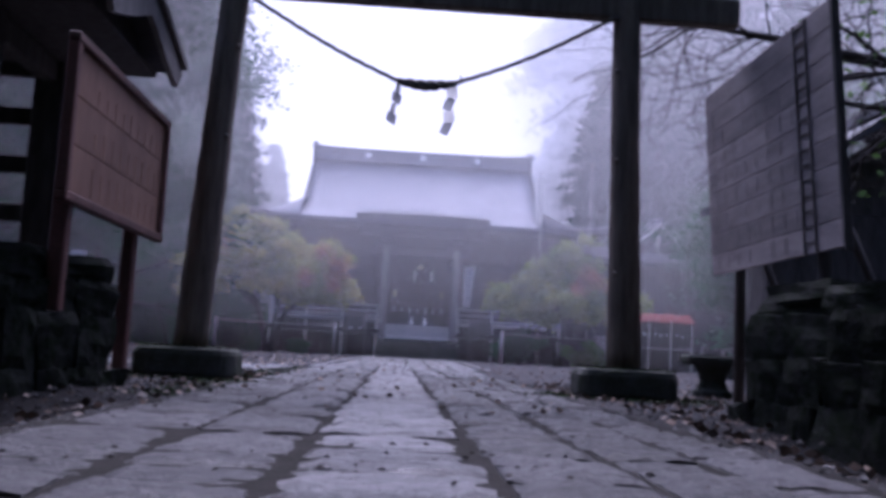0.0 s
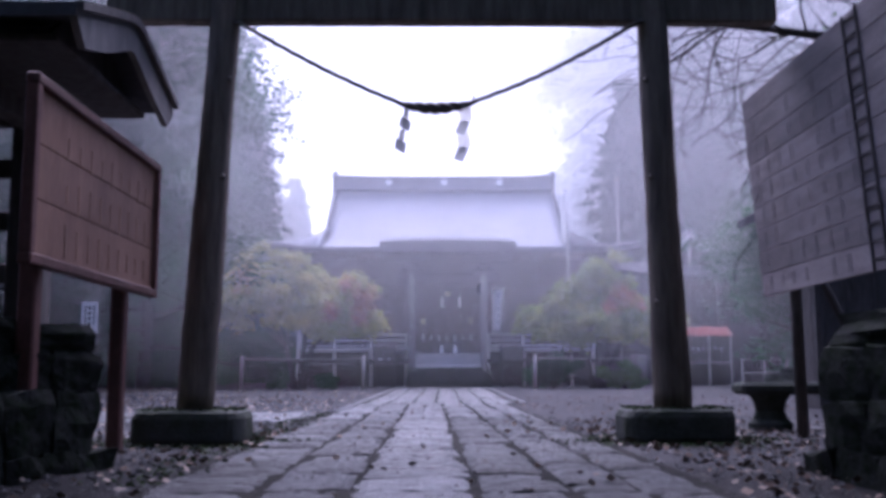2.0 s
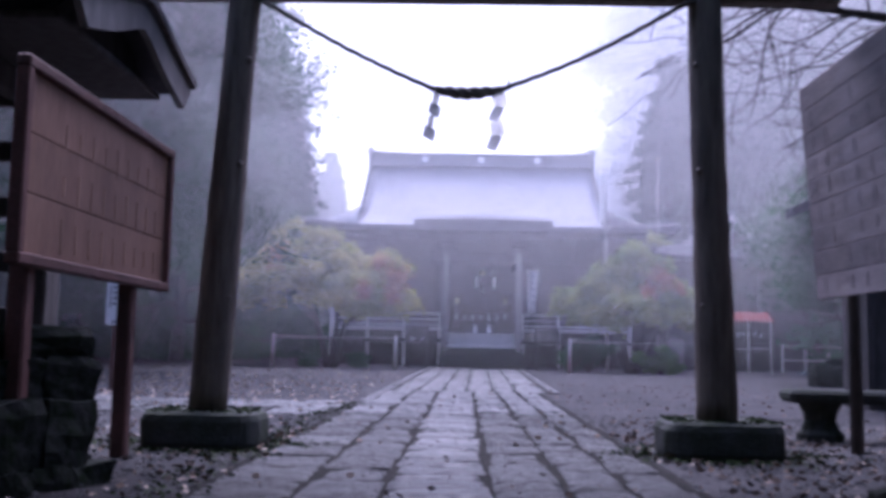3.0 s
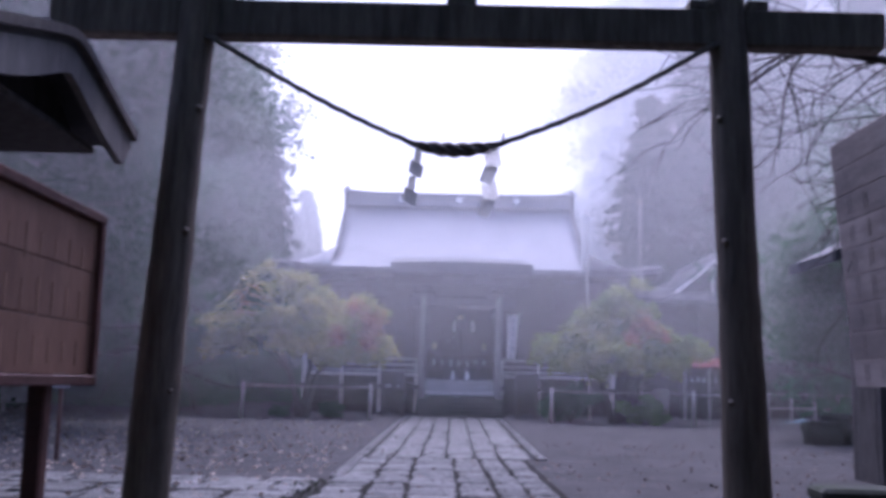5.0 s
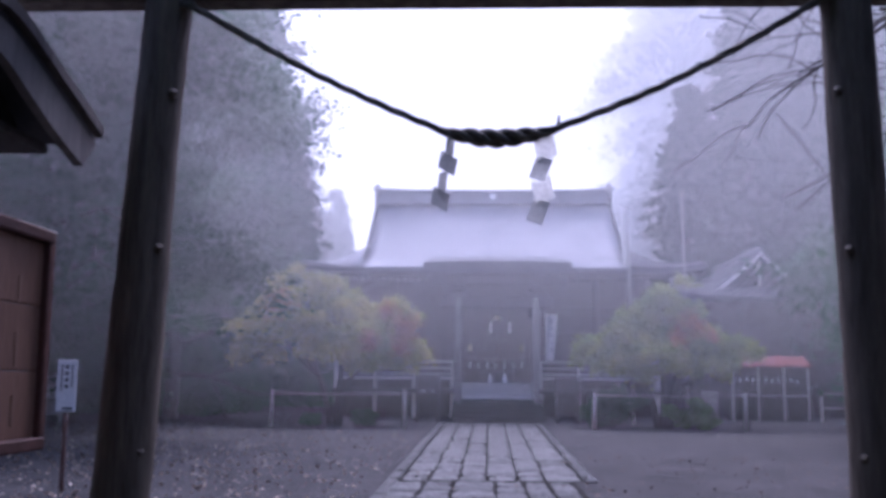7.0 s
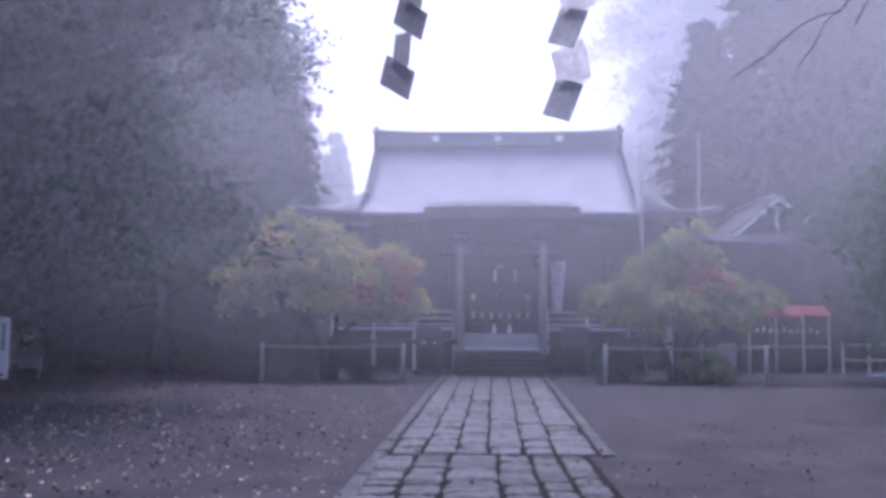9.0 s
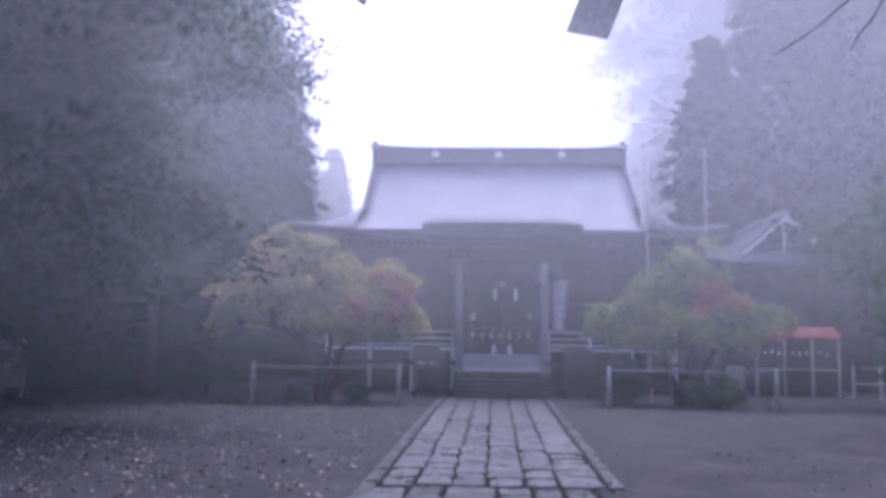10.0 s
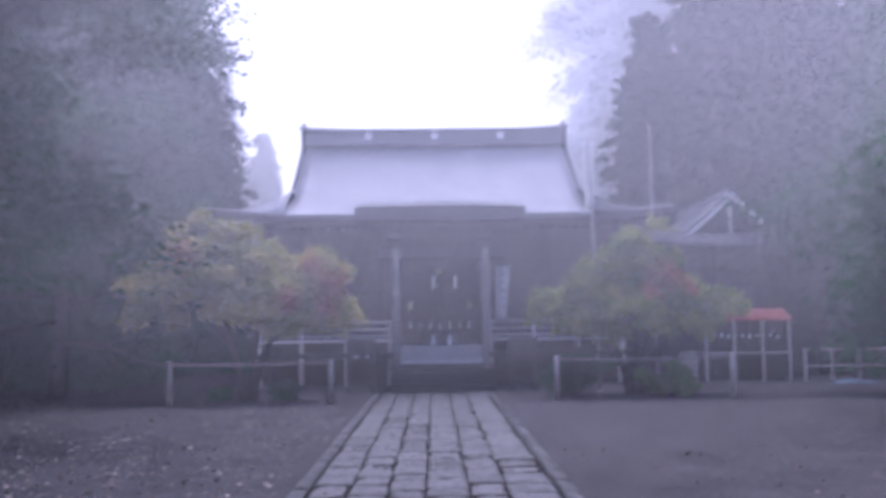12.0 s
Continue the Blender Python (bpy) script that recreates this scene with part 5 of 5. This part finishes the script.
def build_bare_tree():
    t = thing("cherry_tree", "nearly bare old cherry with mossy twisting branches over the board", "tree", pose(6.3, 1.0, 0))
    rng, nr = random.Random(17), np.random.default_rng(17)
    wood, tips = Shape(), []
    wood.tube([(0, 0, -0.1), (-0.1, 0.1, 1.3), (0.05, 0.3, 2.6), (0.1, 0.4, 3.6)], [0.26, 0.2, 0.17, 0.14], 12)
    for p, d, ln, r in (((0, 0.3, 2.7), (-1, 0.0, 0.35), 2.5, 0.1), ((0.05, 0.3, 3.0), (-0.95, 0.2, 0.45), 2.4, 0.09), ((0.1, 0.4, 3.5), (-0.7, 0.0, 0.6), 2.4, 0.1), ((0, 0.3, 2.9), (0.3, -0.9, 0.6), 2.6, 0.09), ((0.1, 0.4, 3.4), (-1.0, -0.35, 0.4), 2.4, 0.08)):
        limb(wood, p, d, ln, r * 0.7, rng, 3, tips, 0.36, -0.04, 7)
    bough = [Vector((0.1, 0.4, 3.3)), Vector((0.0, 0.8, 3.6)), Vector((-0.6, 1.0, 3.78)), Vector((-1.45, 1.0, 3.9)), Vector((-2.25, 1.02, 4.0)), Vector((-2.9, 0.95, 4.1)), Vector((-3.5, 0.9, 4.08))]
    wood.tube([p + Vector((0, 0, rng.uniform(-0.03, 0.03))) for p in bough], [0.12, 0.1, 0.085, 0.07, 0.05, 0.03, 0.015], 10)
    for k in range(44):
        q = rng.uniform(1.2, len(bough) - 1.001)
        p = bough[int(q)].lerp(bough[int(q) + 1], q % 1)
        d = (rng.uniform(-1.0, 0.1), rng.uniform(-0.6, 0.6), rng.uniform(-0.55, 0.35))
        limb(wood, p, d, rng.uniform(0.5, 1.5), rng.uniform(0.009, 0.018), rng, 1, tips, 0.3, -0.05, 4)
    part("trunk", wood, BARK, t, "dark mossy twisting trunk and branches", smooth=True)
    c = spread(tips, 900, 0.25, nr)
    part("foliage", leaves(c[c[:, 0] > -1.6], 0.07, nr, 0.4), SHRUB, t, "a few remaining green leaves")


build_bare_tree()


def build_litter():
    nr = np.random.default_rng(3)
    a = np.stack([nr.uniform(-14, -1.5, 9000), nr.uniform(-1, 22, 9000)], 1)
    keep = nr.uniform(size=len(a)) < np.clip(0.15 + 0.9 * np.exp(-((a[:, 0] + 6) / 4) ** 2) * np.exp(-((a[:, 1] - 8) / 7) ** 2), 0, 1)
    b = np.stack([nr.uniform(1.4, 9, 900), nr.uniform(-3, 14, 900)], 1)
    c = np.stack([nr.uniform(-1.9, 1.9, 260), nr.uniform(-3.5, 16, 260)], 1)
    d = np.stack([nr.uniform(1.5, 4.5, 700), nr.uniform(-3, 3, 700)], 1)
    e = np.stack([nr.uniform(1.25, 3.2, 1500) * nr.choice([-1, 1], 1500), nr.uniform(-6.3, 1.5, 1500)], 1)
    f = np.stack([nr.uniform(-17, -8, 2600), nr.uniform(19, 27, 2600)], 1)
    for p, size, material, label in ((a[keep], 0.04, LITTER, "scattered pale fallen leaves on the gravel, wet glint put in their colour"), (np.concatenate([b, c, d, e, f]), 0.034, DULLLITTER, "dull brown fallen leaves round the gateway")):
        z = np.where((p[:, 0] > -1.45) & (p[:, 0] < 1.6), 0.034, 0.016)
        z = z - hollow(p[:, 0], p[:, 1])
        sh = leaves(np.column_stack([p, z]), size, nr, 0.02, 1.4)
        v = np.array(sh.v)
        lo = np.repeat(v.reshape(-1, 4, 3)[:, :, 2].min(1), 4)
        v[:, 2] = v[:, 2] - lo + np.repeat(z, 4) - 0.008
        sh.v = v.tolist()
        tagged(part("fallen_leaves", sh, material), label, "fallen leaves", kind="stuff")


build_litter()


def build_debris():
    """Dark bark crumbs and twigs washed into the joints."""
    nr = np.random.default_rng(8)
    n = 1000
    p = np.stack([nr.normal(0, 1.1, n), -6 + 14 * nr.uniform(0, 1, n) ** 1.3, np.full(n, 0.026)], 1)
    sh = leaves(p, 0.012, nr, 0.05, 2.2)
    tagged(part("bark_crumbs", sh, BARK), "dark wet bark crumbs and twigs on the paving", "debris", kind="stuff")


build_debris()


def build_moss():
    nr = np.random.default_rng(12)
    out = []
    for cx in (-1.87, 1.866):
        a = nr.uniform(0, 2 * np.pi, 900)
        rr = 0.46 + np.abs(nr.normal(size=900)) * 0.22
        out.append(np.stack([cx + rr * np.cos(a) * 1.05, rr * np.sin(a) * 0.9, np.full(900, 0.02)], 1))
        n = 500
        out.append(np.stack([cx + nr.uniform(-0.38, 0.38, n), nr.uniform(-0.32, 0.28, n), np.full(n, 0.268)], 1)[::1])
    e = np.stack([nr.normal(-1.5, 0.12, 700), nr.uniform(-3, 5.5, 700), np.full(700, 0.02)], 1)
    p = np.concatenate(out + [e])
    p = p[~((p[:, 2] > 0.1) & (np.abs(np.abs(p[:, 0]) - 1.868) < 0.2) & (np.abs(p[:, 1]) < 0.18))]
    tagged(part("moss", leaves(p, 0.024, nr, 0.3, 1.5), MOSSGREEN), "short green moss round the stone bases and paving edge", "moss", kind="stuff")


build_moss()


def build_pebbles():
    nr = np.random.default_rng(31)
    n = 9000
    x = nr.uniform(1.28, 4.2, n) * nr.choice([-1, 1], n)
    y = nr.uniform(-6.4, 4.0, n)
    p = np.stack([x, y, -hollow(x, y)], 1)
    r = nr.uniform(0.006, 0.022, n) * nr.uniform(0.6, 1.3, n)
    o = np.array([(1, 0, 0.1), (0, 1, -0.1), (-1, 0, 0.1), (0, -1, 0), (0, 0, 0.7), (0.1, 0, -0.5)])
    v = p[:, None, :] + o[None] * r[:, None, None] * nr.uniform(0.7, 1.3, (n, 6, 1)) + np.array([0, 0, 1])[None, None] * (r * 0.3)[:, None, None]
    f = np.array([(0, 1, 4), (1, 2, 4), (2, 3, 4), (3, 0, 4), (1, 0, 5), (2, 1, 5), (3, 2, 5), (0, 3, 5)])
    sh = Shape()
    sh.v = v.reshape(-1, 3).tolist()
    sh.f = (f[None] + (np.arange(n) * 6)[:, None, None]).reshape(-1, 3).tolist()
    tagged(part("pebbles", sh, PEBBLE), "small dark wet pebbles beside the paving", "pebbles", kind="stuff")


build_pebbles()


# ---- mist: upright rows of thin flat pale strips that imitate haze ----
def build_haze_strips():
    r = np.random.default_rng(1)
    for y, dens, top in HAZE_ROWS:
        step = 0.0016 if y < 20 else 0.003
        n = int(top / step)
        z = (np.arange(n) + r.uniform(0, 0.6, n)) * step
        # strips widen upwards, so the imitated haze thickens with height
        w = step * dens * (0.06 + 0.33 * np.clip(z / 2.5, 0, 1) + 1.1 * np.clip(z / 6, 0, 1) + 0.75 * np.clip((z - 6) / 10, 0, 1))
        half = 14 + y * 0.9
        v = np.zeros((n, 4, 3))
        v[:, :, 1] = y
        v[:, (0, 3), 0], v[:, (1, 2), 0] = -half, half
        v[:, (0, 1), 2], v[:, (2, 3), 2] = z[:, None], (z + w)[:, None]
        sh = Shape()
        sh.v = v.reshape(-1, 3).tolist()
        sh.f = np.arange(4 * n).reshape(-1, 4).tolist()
        tagged(part("mist", sh, HAZE_STRIP), "upright row of thin pale strips standing in for mist", "mist", kind="stuff")


HAZE_ROWS = ((7.0, 0.075, 14), (11.5, 0.07, 18), (16.0, 0.06, 22), (20.5, 0.032, 24), (24.0, 0.038, 26), (28.2, 0.038, 28), (46.5, 0.27, 34), (57.5, 0.25, 40))
build_haze_strips()
